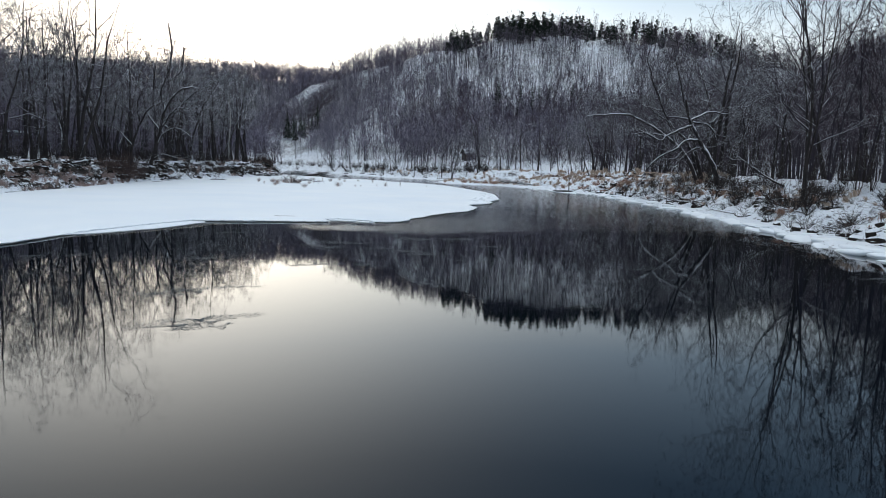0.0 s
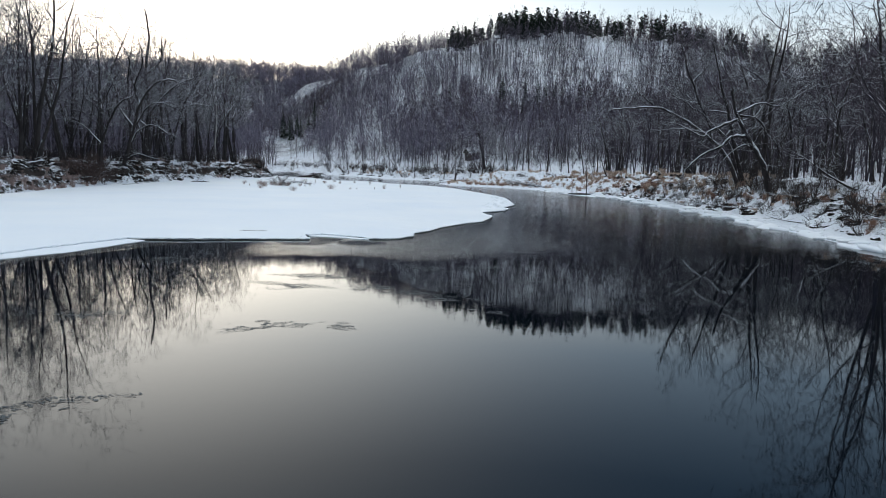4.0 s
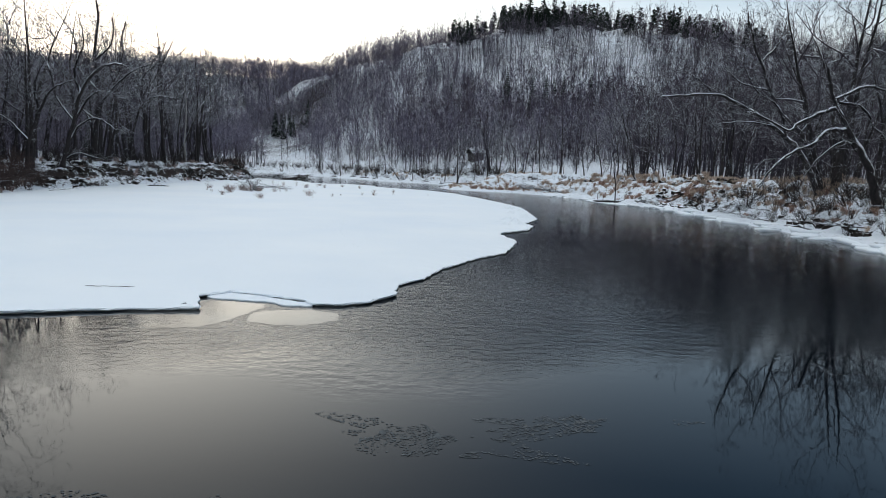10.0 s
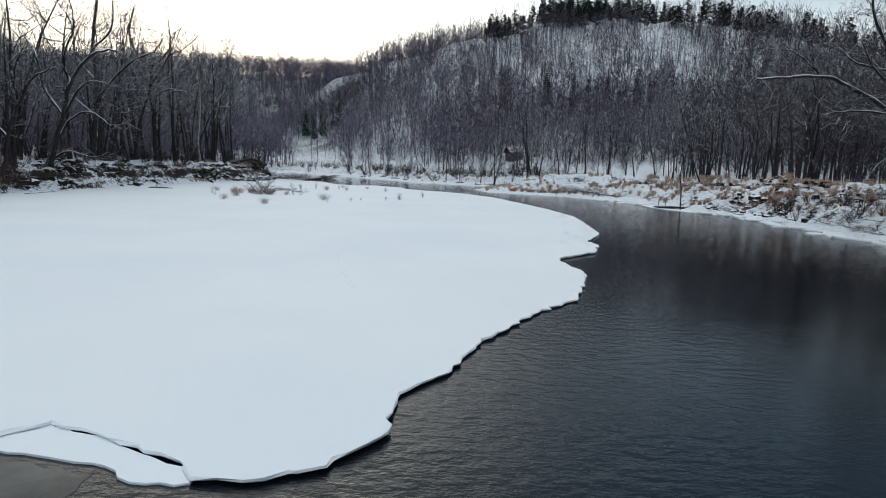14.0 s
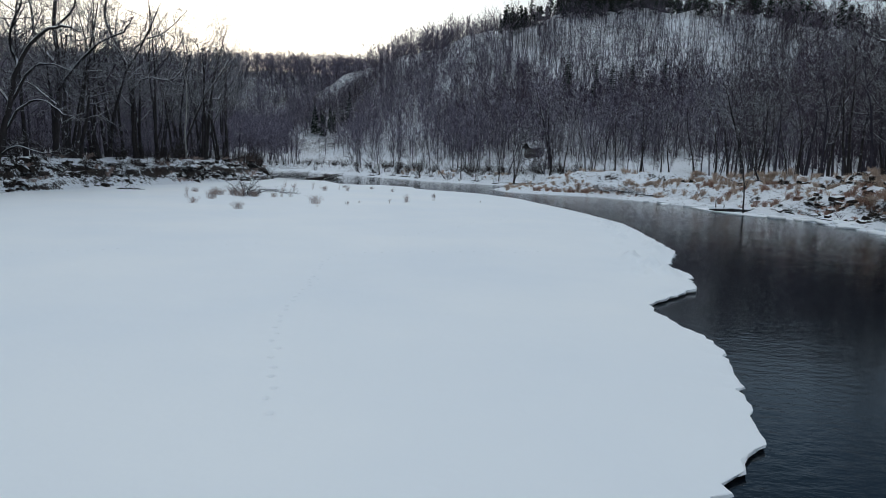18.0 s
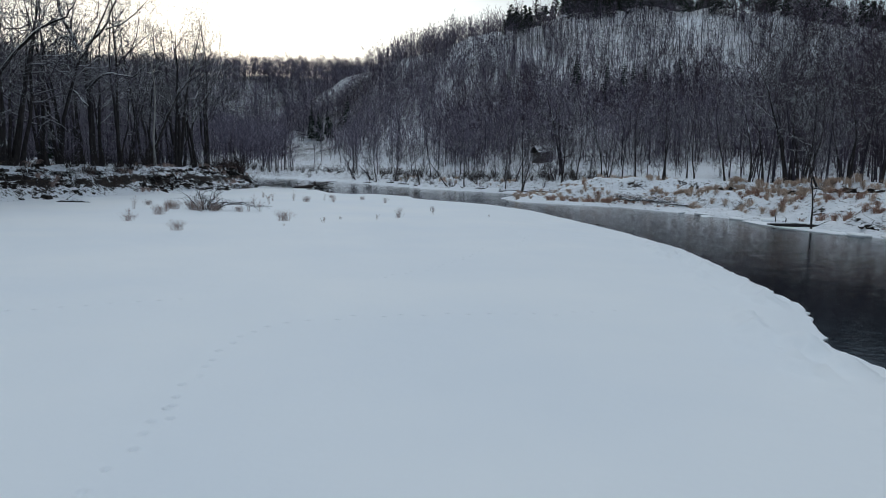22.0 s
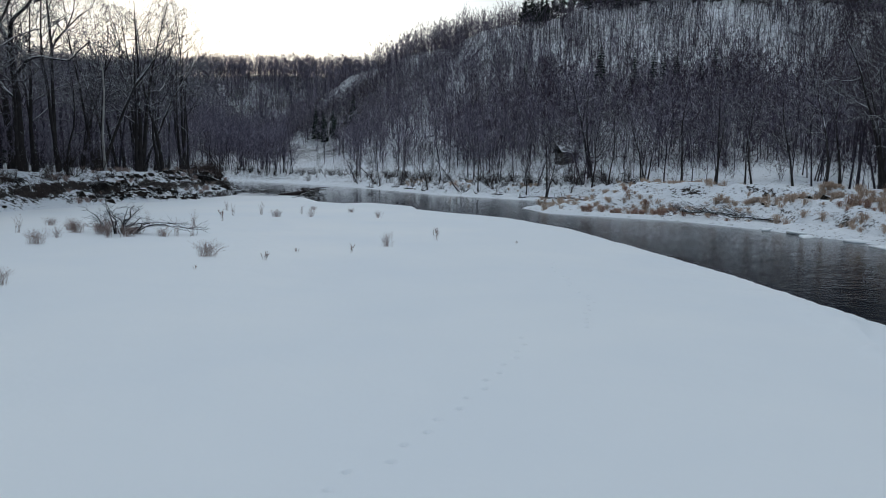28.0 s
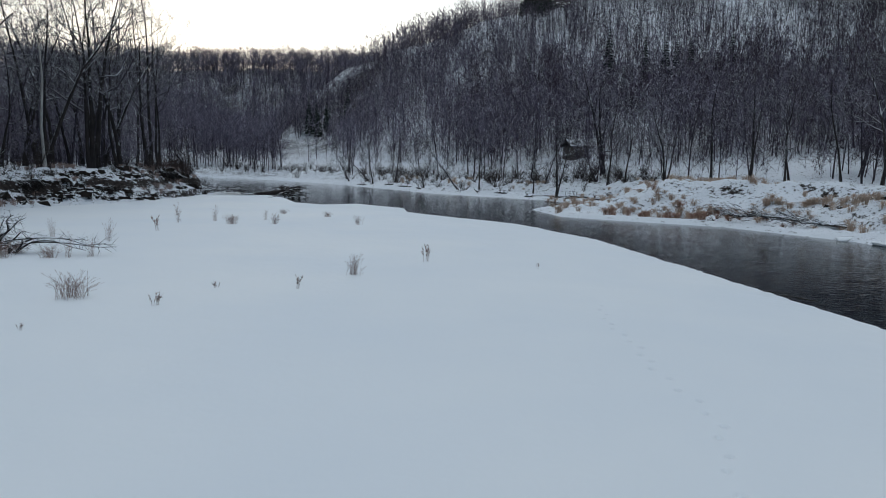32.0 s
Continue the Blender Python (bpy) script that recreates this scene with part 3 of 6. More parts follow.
def grow(rng, height, radius, lean=(0, 0), forks=1, limbs=9, droop=0.0, spread=0.5, first=0.35, fine=True, wild=1.0):
    """Skeleton of a bare tree: rows of points, radii and level."""
    rows = []

    def branch(p, d, length, r, level, up):
        n = (8, 6, 4, 3, 2)[level]
        pts, rad = [np.array(p)], [r]
        dirs = []
        for k in range(n):
            d = unit(d + (wild if level else min(wild, 1.0)) * rng.normal(0, (0.075, 0.22, 0.30, 0.34, 0.3)[level], 3) + np.array([0, 0, up]))
            pts.append(pts[-1] + d * length / n)
            rad.append(max(r * (1 - (0.78 if level else 0.93) * (k + 1) / n), 0.006))
            dirs.append(d)
        rows.append((pts, rad, level))
        if level >= (4 if fine else 3):
            return
        kids = (limbs, 6, 4, 3)[level]
        lo = (first, 0.25, 0.25, 0.2)[level]
        for k in range(kids):
            u = lo + (1 - lo) * (k + rng.uniform(0.1, 0.9)) / kids
            i = min(int(u * n), n - 1)
            at = pts[i] + (pts[i + 1] - pts[i]) * (u * n - i)
            side = unit(np.cross(dirs[i], rng.normal(0, 1, 3)))
            open_ = rng.uniform(0.55, 1.0) * (1.25 if level else 2 * spread)
            child = unit(dirs[i] * math.cos(open_) + side * math.sin(open_))
            if level == 0:
                ln = height * rng.uniform(0.26, 0.46) * (1.15 - 0.45 * u)
            else:
                ln = length * rng.uniform(0.38, 0.62) * (1.15 - 0.4 * u)
            rr = min(rad[i] * 0.62, max(ln * 0.019, 0.008))
            branch(at, child, ln, rr, level + 1, (0.0, 0.10 - droop, 0.06 - droop, 0.03, 0.0)[level + 1])

    for k in range(forks):
        a = rng.uniform(0, 2 * math.pi)
        tilt = (0.0 if forks == 1 else rng.uniform(0.06, 0.18))
        d = unit(np.array([lean[0] + tilt * math.cos(a), lean[1] + tilt * math.sin(a), 1.0]))
        f = 1.0 if k == 0 else rng.uniform(0.75, 0.97)
        branch(np.array([0.25 * math.cos(a), 0.25 * math.sin(a), -0.3]) * (forks > 1) + np.array([0, 0, -0.25]) * (forks == 1), d, height * f * 0.95, radius * f, 0, 0.012)
    return rows


def flowing(pts, each=4):
    """A smooth line through a few points."""
    p = np.array(pts, dtype=float)
    p = np.vstack([2 * p[0] - p[1], p, 2 * p[-1] - p[-2]])
    out = []
    for k in range(1, len(p) - 2):
        for u in np.arange(each) / each:
            a, b, c, d = p[k - 1:k + 3]
            out.append(0.5 * (2 * b + (c - a) * u + (2 * a - 5 * b + 4 * c - d) * u * u + (3 * b - a - 3 * c + d) * u ** 3))
    return out + [p[-2]]


def trained(rng, stem, radius, arms, twiggy=1.0):
    """A tree whose stem and long arms follow given lines (x, z), with free twigs."""
    rows = []

    def line(pts, r, level, thin):
        depth = np.cumsum(rng.normal(0, 0.22, len(pts)))
        path = flowing([(x, q, z) for (x, z), q in zip(pts, depth - depth[0])])
        n = len(path)
        path = [p + rng.normal(0, 0.035, 3) * (k > 0) for k, p in enumerate(path)]
        rows.append((path, [max(r * (1 - thin * k / n), 0.012) for k in range(n)], level))
        total = sum(np.linalg.norm(path[k + 1] - path[k]) for k in range(n - 1))
        for k in range(int(total * 1.5 * twiggy)):
            i = int(n * rng.uniform(0.3 if level == 0 else 0.15, 1.0)) - 1
            d = unit(path[min(i + 1, n - 1)] - path[max(i - 1, 0)])
            twig(path[i], unit(d * 0.7 + rng.normal(0, 0.75, 3) + np.array([0, 0, 0.2])), rng.uniform(0.8, 2.6), 0.028, 2)

    def twig(p, d, length, r, level):
        pts = [np.array(p)]
        for k in range(4):
            d = unit(d + rng.normal(0, 0.26, 3) + np.array([0, 0, 0.05]))
            pts.append(pts[-1] + d * length / 4)
        rows.append((pts, [r * (1 - 0.2 * k) for k in range(5)], level))
        if level < 4:
            for _ in range(4):
                i = rng.integers(1, 5)
                twig(pts[i], unit(d + rng.normal(0, 0.7, 3)), length * rng.uniform(0.3, 0.55), r * 0.55, level + 1)

    line(stem, radius, 0, 0.75)
    for pts, r in arms:
        line(pts, r, 1, 0.8)
    return rows


def tree_meshes(name, rows, bark, twig):
    trunk, crown = Soup(), Soup()
    for pts, rad, level in rows:
        if level == 0:
            rad = list(rad)
            rad[0] *= 1.45
            trunk.tube(pts, rad, 8)
        elif level == 1:
            crown.tube(pts, rad, 4)
        elif level == 2:
            crown.tube(pts, rad, 3)
        elif level == 3:
            crown.tube([pts[0], pts[1], pts[-1]], [rad[0], rad[1], 0.005], 3)
        else:
            crown.spray(np.array(pts[0]), np.array(pts[-1]), max(rad[0], 0.017))
    me = crown.mesh("crown", twig)
    return trunk.mesh("trunk", bark), me


def make_tree(name, label, group, meshes):
    t = thing(name, label, "tree", group)
    part("trunk", meshes[0], t)
    part("crown", meshes[1], t)
    return t


def simple_tree(rng, height, limbs=12, twigs=4, fat=1.0, broad=1.0, low=0.3, twiglets=4, detail=True, fine=1.0):
    """Template of a bare tree for the woods: trunk and twigs apart."""
    s, w = Soup(), Soup()
    tip = np.array([rng.normal(0, 0.045) * height, rng.normal(0, 0.045) * height, height * 0.80])
    mid = tip * 0.5 + np.array([rng.normal(0, 0.018), rng.normal(0, 0.018), 0]) * height
    r = height * 0.0072 * fat
    line = [np.array([0, 0, -0.6]), mid * 0.5, mid, (mid + tip) / 2 + rng.normal(0, 0.015, 3) * height, tip]
    if detail:
        s.tube(line, [r * 1.15, r * 0.78, r * 0.50, r * 0.24, 0.015], 4)
    else:
        s.tube([line[0], mid, tip], [r * 1.2, r * 0.55, 0.01], 3)
    path = np.array(line)
    for k in range(limbs):
        u = low + (0.98 - low) * (k + rng.uniform()) / limbs
        at = np.array([np.interp(u, [0, 0.25, 0.5, 0.75, 1], path[:, c]) for c in range(3)])
        a = rng.uniform(0, 2 * math.pi)
        tilt = rng.uniform(0.45, 1.15) * (1.1 - 0.45 * u)
        ln = height * rng.uniform(0.18, 0.36) * (1.12 - 0.45 * u) * broad
        d1 = np.array([math.cos(a) * math.sin(tilt), math.sin(a) * math.sin(tilt), math.cos(tilt)])
        d2 = unit(d1 + rng.normal(0, 0.30, 3) + np.array([0, 0, 0.12]))
        bend = at + d1 * ln * 0.55
        end = bend + d2 * ln * 0.55
        rl = max(0.020, ln * 0.009) * fat
        if detail:
            s.cone(at, bend + (bend - at) * 0.25, rl)
            s.cone(bend, end, rl * 0.6)
        else:
            s.cone(at, end, rl)
        for j in range(twigs):
            f = rng.uniform(0.2, 1.0)
            b = at + (bend - at) * f * 1.8 if f < 0.55 else bend + (end - bend) * (f - 0.55) / 0.45
            dt = unit(d2 + rng.normal(0, 0.62, 3))
            e2 = b + dt * ln * rng.uniform(0.22, 0.5)
            w.spray(b, e2, 0.016 * fine)
            for _ in range(twiglets):
                c = b + (e2 - b) * rng.uniform(0.2, 1.0)
                w.spray(c, c + unit(dt + rng.normal(0, 0.6, 3)) * ln * rng.uniform(0.12, 0.3), (0.013 if rng.uniform() < 0.5 else 0.017) * fine)
    return s.arrays(), w.arrays()


def spruce_meshes(seed, height, width):
    rng = np.random.default_rng(seed)
    trunk, needles = Soup(), Soup()
    trunk.tube([(0, 0, -0.3), (0, 0, height * 0.5), (0, 0, height)], [height * 0.016, height * 0.009, 0.01], 6)
    z = height * 0.10
    while z < height * 0.985:
        f = 1 - z / height
        reach = width * (f ** 0.8) * rng.uniform(0.8, 1.1) + 0.12
        for k in range(7):
            a = rng.uniform(0, 2 * math.pi)
            ln = reach * rng.uniform(0.6, 1.1)
            out = np.array([math.cos(a), math.sin(a), 0.0])
            side = np.array([-out[1], out[0], 0.0])
            p = np.array([0, 0, z])
            q = p + out * ln + np.array([0, 0, -0.28 * ln])
            wid = 0.30 * ln + 0.08
            m1 = p + out * ln * 0.45 + np.array([0, 0, -0.05 * ln])
            needles.add([p + (0, 0, 0.05), m1 + side * wid, q, m1 - side * wid, m1 + (0, 0, 0.12 * ln + 0.04), m1 - np.array([0, 0, 0.22 * ln + 0.05])], None,
                        [(0, 1, 4), (1, 2, 4), (2, 3, 4), (3, 0, 4), (0, 5, 1), (1, 5, 2), (2, 5, 3), (3, 5, 0)])
        z += height * 0.034 + 0.08
    return trunk.mesh("trunk", MAT_BARK), needles.mesh("crown", MAT_NEEDLE, False)


def pine_meshes(seed, height):
    """Dark pine: short bare trunk, ragged tiers of needle boughs."""
    rng = np.random.default_rng(seed)
    trunk, needles = Soup(), Soup()
    trunk.tube([(0, 0, -0.3), (0.1, 0, height * 0.5), (0, 0.1, height * 0.97)], [height * 0.017, height * 0.012, 0.03], 6)
    for k in range(44):
        u = 0.08 + 0.92 * (k + rng.uniform()) / 44
        a = rng.uniform(0, 2 * math.pi)
        ln = height * 0.30 * max(1.04 - u, 0.02) ** 0.6 * rng.uniform(0.4, 1.1) + 0.12
        q = np.array([math.cos(a) * ln, math.sin(a) * ln, height * u + rng.uniform(-0.05, 0.3) * ln])
        p = np.array([0, 0, height * u - 0.1 * ln])
        trunk.cone(p, q, 0.05)
        for j in range(6):
            c = p + (q - p) * rng.uniform(0.3, 1.05) + rng.normal(0, 1, 3) * (0.18, 0.18, 0.08) * (0.3 + 0.5 * ln)
            for _ in range(3):
                d = unit(rng.normal(0, 1, 3) * (1, 1, 0.6)) * rng.uniform(0.2, 0.45) * (0.55 + 0.25 * ln)
                needles.cone(c - d * 0.5, c + d * 1.2, 0.24)
    return trunk.mesh("trunk", MAT_BARK), needles.mesh("crown", MAT_NEEDLE, False)


TREE_RNG = np.random.default_rng(77)
BIG = [tree_meshes("tree", grow(np.random.default_rng(100 + k), h, r, forks=fk, limbs=lb, spread=sp + 0.12, first=fi, wild=1.45), MAT_BARK, MAT_TWIG)
       for k, (h, r, fk, lb, sp, fi) in enumerate([(20, 0.19, 1, 12, 0.55, 0.28), (22, 0.20, 2, 9, 0.52, 0.32), (17, 0.17, 1, 12, 0.6, 0.25), (19, 0.18, 1, 11, 0.5, 0.35), (23, 0.20, 2, 9, 0.5, 0.35), (15, 0.14, 1, 11, 0.62, 0.3), (19, 0.22, 2, 9, 0.8, 0.3), (18, 0.20, 1, 13, 0.85, 0.3), (20, 0.19, 3, 7, 0.75, 0.35)])]
LOW = [simple_tree(np.random.default_rng(300 + k), 10 + 1.0 * (k % 6), 12, 6, 1.1, 1.15, 0.12, 4, True, 2.3) for k in range(12)]
TALL = [simple_tree(np.random.default_rng(400 + k), 16 + 1.1 * (k % 5), 15, 6, 1.3, 0.9, 0.24, 3, True, 2.3) for k in range(12)]
HILLS = [simple_tree(np.random.default_rng(500 + k), 8 + 0.8 * (k % 6), 10, 4, 0.9, 1.15, 0.12, 2, False, 4.2) for k in range(14)]
SPARSE = [simple_tree(np.random.default_rng(560 + k), 8 + 0.8 * (k % 5), 7, 3, 1.05, 0.8, 0.3, 2, False, 2.8) for k in range(10)]
FAR = [simple_tree(np.random.default_rng(600 + k), 11 + 0.9 * (k % 5), 9, 4, 1.1, 1.4, 0.10, 1, False, 6.0) for k in range(8)]


def at_ground(x, y):
    return float(ground_height(np.array([x]), np.array([y]))[0])


BIG_LABELS = ["tall bare tree with snow on its limbs", "bare double-trunked tree with snowy limbs"]


def plant_big(points, group, where):
    for k, (x, y, which, size, turn) in enumerate(points):
        forked = which in (1, 4, 6)
        t = make_tree("tree", (BIG_LABELS[1] if forked else BIG_LABELS[0]) + " " + where, group, BIG[which])
        t.matrix_basis = pose(x, y, at_ground(x, y), 0, 0, turn) @ Matrix.Scale(size, 4)


left_pts, right_pts = [], []
for k in range(44):
    y = 62 + k * 2.6 + TREE_RNG.uniform(-1.5, 1.5)
    base = np.interp(y, [p[1] for p in LEFT_BASE[:12]], [p[0] for p in LEFT_BASE[:12]])
    left_pts.append((base - TREE_RNG.uniform(5.5, 16), y, int(TREE_RNG.integers(6)), TREE_RNG.uniform(0.78, 1.04), TREE_RNG.uniform(0, 360)))
for k in range(46):
    y = 72 + k * 1.55 + TREE_RNG.uniform(-1.5, 1.5)
    base = np.interp(y, [p[1] for p in RIGHT_EDGE[:20]], [p[0] for p in RIGHT_EDGE[:20]])
    right_pts.append((max(base + TREE_RNG.uniform(13, 26), 28.5 + TREE_RNG.uniform(0, 9)), y, int(TREE_RNG.integers(6)), TREE_RNG.uniform(0.62, 0.88), TREE_RNG.uniform(0, 360)))
for k in range(18):
    y = 70 + k * 5.0 + TREE_RNG.uniform(-2, 2)
    base = np.interp(y, [p[1] for p in LEFT_BASE[:12]], [p[0] for p in LEFT_BASE[:12]])
    left_pts.append((base - TREE_RNG.uniform(6, 13), y, 6 + k % 3, TREE_RNG.uniform(0.85, 1.1), TREE_RNG.uniform(0, 360)))
left_pts += [(-41.5, 91, 1, 1.05, 160), (-42, 100, 6, 1.05, 330), (-45, 105, 1, 1.05, 50), (-42.5, 110, 7, 1.05, 120), (-43, 118, 8, 1.05, 200), (-44, 124, 6, 1.0, 290)]
plant_big(left_pts, "trees along the cut bank", "above the cut bank")
right_pts += [(30, 22, 0, 1.0, 20), (34, 28, 1, 1.0, 80), (29, 34, 3, 1.0, 140), (36, 38, 4, 1.0, 10), (31, 42, 0, 1.1, 200), (38, 46, 1, 1.0, 250), (30, 12, 4, 1.0, 70), (33, 4, 0, 1.1, 300)]
plant_big([(2.6, 160.5, 6, 0.55, 30), (8.5, 163, 7, 0.60, 120), (13.4, 157, 2, 0.62, 200), (17.4, 155, 7, 0.66, 75), (21, 155, 6, 0.64, 310), (23.3, 152, 5, 0.75, 10), (11, 166.5, 0, 0.55, 250), (16, 168, 8, 0.55, 160), (26, 158, 2, 0.66, 95), (29, 146, 3, 0.72, 220), (31.5, 148.5, 0, 0.75, 60), (27.5, 150, 5, 0.8, 140), (0.5, 166, 5, 0.6, 20), (-6, 172, 7, 0.5, 280), (-14, 181, 5, 0.6, 100), (-24, 196, 7, 0.5, 40)], "trees at the foot of the hill", "below the hill")
plant_big(right_pts, "trees along the low bank", "behind the grassy bank")


def woods(name, label, templates, count, box, keep, seed, mat, size=(0.75, 1.15), twig=None):
    rng = np.random.default_rng(seed)
    x, y = rng.uniform(box[0], box[1], count * 6), rng.uniform(box[2], box[3], count * 6)
    ok = keep(x, y, rng) & ~((np.abs(x + 62 + (y - 276) * 0.36) < 3.4) & (y > 222) & (y < 325)) & ~((x > -68) & (x < -50) & (y > 262) & (y < 312))
    x, y = x[ok][:count], y[ok][:count]
    z = ground_height(x, y)
    places = np.column_stack([x, y, z, rng.uniform(size[0], size[1], len(x))])
    ob = new(name, scatter_mesh(name, [p[0] for p in templates], places, mat, seed))
    tagged(ob, label, "woods", "", "stuff")
    tagged(part("twig_mass", scatter_mesh("twig_mass", [p[1] for p in templates], places, twig or MAT_FROST_HAZE, seed), ob), "", "", "", "stuff")


def dry(x, y, near):
    d = np.minimum(segment_distance(x, y, LEFT_BASE), segment_distance(x, y, RIGHT_EDGE))
    return ~inside(x, y, RIVER) & (d > near)


def brow(x, y):
    """The bare snowy brow on the shoulder of the hill."""
    c = crest_line(x)
    return (x > -86) & (x < -60) & (y > c - 3.5) & (y < c + 3)


def open_slope(x, y):
    """The bright upper face of the hill, where the trees stand far apart."""
    h = hill_height(x, y) / np.interp(x, HILL_X, np.maximum(HILL_Z, 1))
    return step(0.40, 0.60, h + 0.16 * smooth_noise(x, y, 26, 72)) * step(-22, 16, x) * (1 - step(66, 88, x)) * (1 - step(0.93, 0.99, h))


woods("left_woods", "dense bare woods on the flat above the cut bank", TALL, 420, (-98, -40, 40, 235), lambda x, y, r: dry(x, y, 10) & (x < -0.1 * y - 20), 31, MAT_FAR, (0.7, 1.0), twig=MAT_HAZE)
woods("right_woods", "dense bare woods behind the low bank", TALL, 760, (27, 105, -10, 200), lambda x, y, r: dry(x, y, 9) & (dry(x, y, 14) | (y < 62)) & ((y < 146) | (x > 44)), 32, MAT_FAR, (0.7, 1.0), twig=MAT_DUSK)
woods("shore_woods", "bare trees along the foot of the hill", LOW, 520, (-120, 76, 146, 285), lambda x, y, r: dry(x, y, 9) & (hill_height(x, y) < 13), 33, MAT_FAR, (0.6, 1.0), twig=MAT_HAZE)
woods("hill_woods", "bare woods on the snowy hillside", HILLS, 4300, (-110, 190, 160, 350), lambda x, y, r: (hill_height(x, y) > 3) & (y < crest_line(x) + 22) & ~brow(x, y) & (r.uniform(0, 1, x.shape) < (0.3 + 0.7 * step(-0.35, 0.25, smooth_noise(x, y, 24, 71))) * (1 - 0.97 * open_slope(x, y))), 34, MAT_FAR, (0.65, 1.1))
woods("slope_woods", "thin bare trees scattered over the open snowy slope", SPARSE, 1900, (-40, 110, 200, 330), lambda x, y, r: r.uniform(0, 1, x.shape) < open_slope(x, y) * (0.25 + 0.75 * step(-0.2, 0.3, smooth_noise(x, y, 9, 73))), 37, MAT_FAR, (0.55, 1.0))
woods("lower_slope_woods", "dense brown bare woods low on the hillside", LOW, 620, (-14, 125, 168, 252), lambda x, y, r: (hill_height(x, y) > 4) & (r.uniform(0, 1, x.shape) < 0.35 + 0.65 * step(-0.3, 0.3, smooth_noise(x, y, 17, 76))), 43, MAT_FAR, (0.55, 0.95), twig=MAT_DUSK)
woods("right_slope_woods", "dark bare woods on the far side of the open slope", HILLS, 800, (60, 160, 165, 292), lambda x, y, r: (hill_height(x, y) > 5) & (y < crest_line(x) + 6) & (x + 0.12 * (y - 230) > 70), 46, MAT_FAR, (0.7, 1.15), twig=MAT_DUSK)
woods("ridge_woods", "bare woods on the far ridge beyond the bend", FAR, 3000, (-230, 10, 350, 475), lambda x, y, r: (hill_height(x, y) > 6) & (y > crest_line(x) + 8) & ~brow(x, y), 35, MAT_FAR, (0.75, 1.05), twig=MAT_HAZE)
woods("valley_woods", "bare woods on the slope behind the cut bank", FAR, 3000, (-260, -50, 90, 380), lambda x, y, r: dry(x, y, 12) & ((x < -95) | (y > 235)) & ((x < -66) | (hill_height(x, y) < 10)) & ~brow(x, y), 36, MAT_FAR, (0.7, 1.05), twig=MAT_HAZE)

woods("right_thickets", "low bare trees filling the woods behind the low bank", LOW, 150, (30, 86, 96, 165), lambda x, y, r: dry(x, y, 17), 42, MAT_FAR, (0.5, 0.9), twig=MAT_DUSK)
woods("shoulder_woods", "dense bare woods on the shoulder of the hill", HILLS, 620, (-84, 10, 240, 345), lambda x, y, r: (hill_height(x, y) > 9) & ~brow(x, y) & (y < crest_line(x) + 6) & (r.uniform(0, 1, x.shape) < 0.25 + 0.75 * step(14, 30, hill_height(x, y))) & (x + (y - 270) * 0.2 < 10), 40, MAT_FAR, (0.5, 0.88))
woods("skyline_woods", "bare woods along the top of the far ridge", FAR, 1300, (-260, -20, 440, 490), lambda x, y, r: hill_height(x, y) > 30, 41, MAT_FAR, (0.7, 1.0), twig=MAT_HAZE)
BRUSH = [simple_tree(np.random.default_rng(700 + k), 3.0 + 0.5 * (k % 5), 9, 4, 0.8, 1.7, 0.05, 3, False, 1.9) for k in range(8)]
woods("hill_undergrowth", "low bare brush among the trees at the foot of the hill", BRUSH, 750, (-75, 110, 150, 235), lambda x, y, r: dry(x, y, 6) & (hill_height(x, y) > 0.4) & (r.uniform(0, 1, x.shape) < 0.2 + 0.8 * step(-0.2, 0.3, smooth_noise(x, y, 14, 78))), 44, MAT_FAR, (0.6, 1.2), twig=MAT_DUSK)
woods("near_right_woods", "tall bare woods close above the low bank", TALL, 180, (28, 62, -25, 70), lambda x, y, r: dry(x, y, 9.5) & (x > 14 + 0.25 * y), 45, MAT_FAR, (0.85, 1.2), twig=MAT_DUSK)
woods("left_undergrowth", "bare brushwood under the trees above the cut bank", BRUSH, 700, (-92, -41, 60, 225), lambda x, y, r: dry(x, y, 7) & (x < -0.1 * y - 22), 38, MAT_FAR, (0.6, 1.2), twig=MAT_HAZE)
woods("right_undergrowth", "bare brushwood among the trunks behind the low bank", BRUSH, 200, (30, 80, 60, 190), lambda x, y, r: dry(x, y, 16), 39, MAT_FAR, (0.5, 1.1), twig=MAT_DUSK)

PINES = [pine_meshes(40 + k, h) for k, h in enumerate((9, 10.5, 8, 7))]
SPRUCES = [spruce_meshes(60 + k, h, w) for k, (h, w) in enumerate(((11, 2.0), (9, 1.8), (13, 2.3)))]


def plant_conifers(points, meshes, name, label, group, seed, least=0.5):
    rng = np.random.default_rng(seed)
    for x, y in points:
        t = thing(name, label, "conifer", group)
        m = meshes[rng.integers(len(meshes))]
        part("trunk", m[0], t)
        part("crown", m[1], t)
        t.matrix_basis = pose(x, y, at_ground(x, y), 0, 0, rng.uniform(0, 360)) @ Matrix.Scale(rng.uniform(least, least + 0.5), 4)


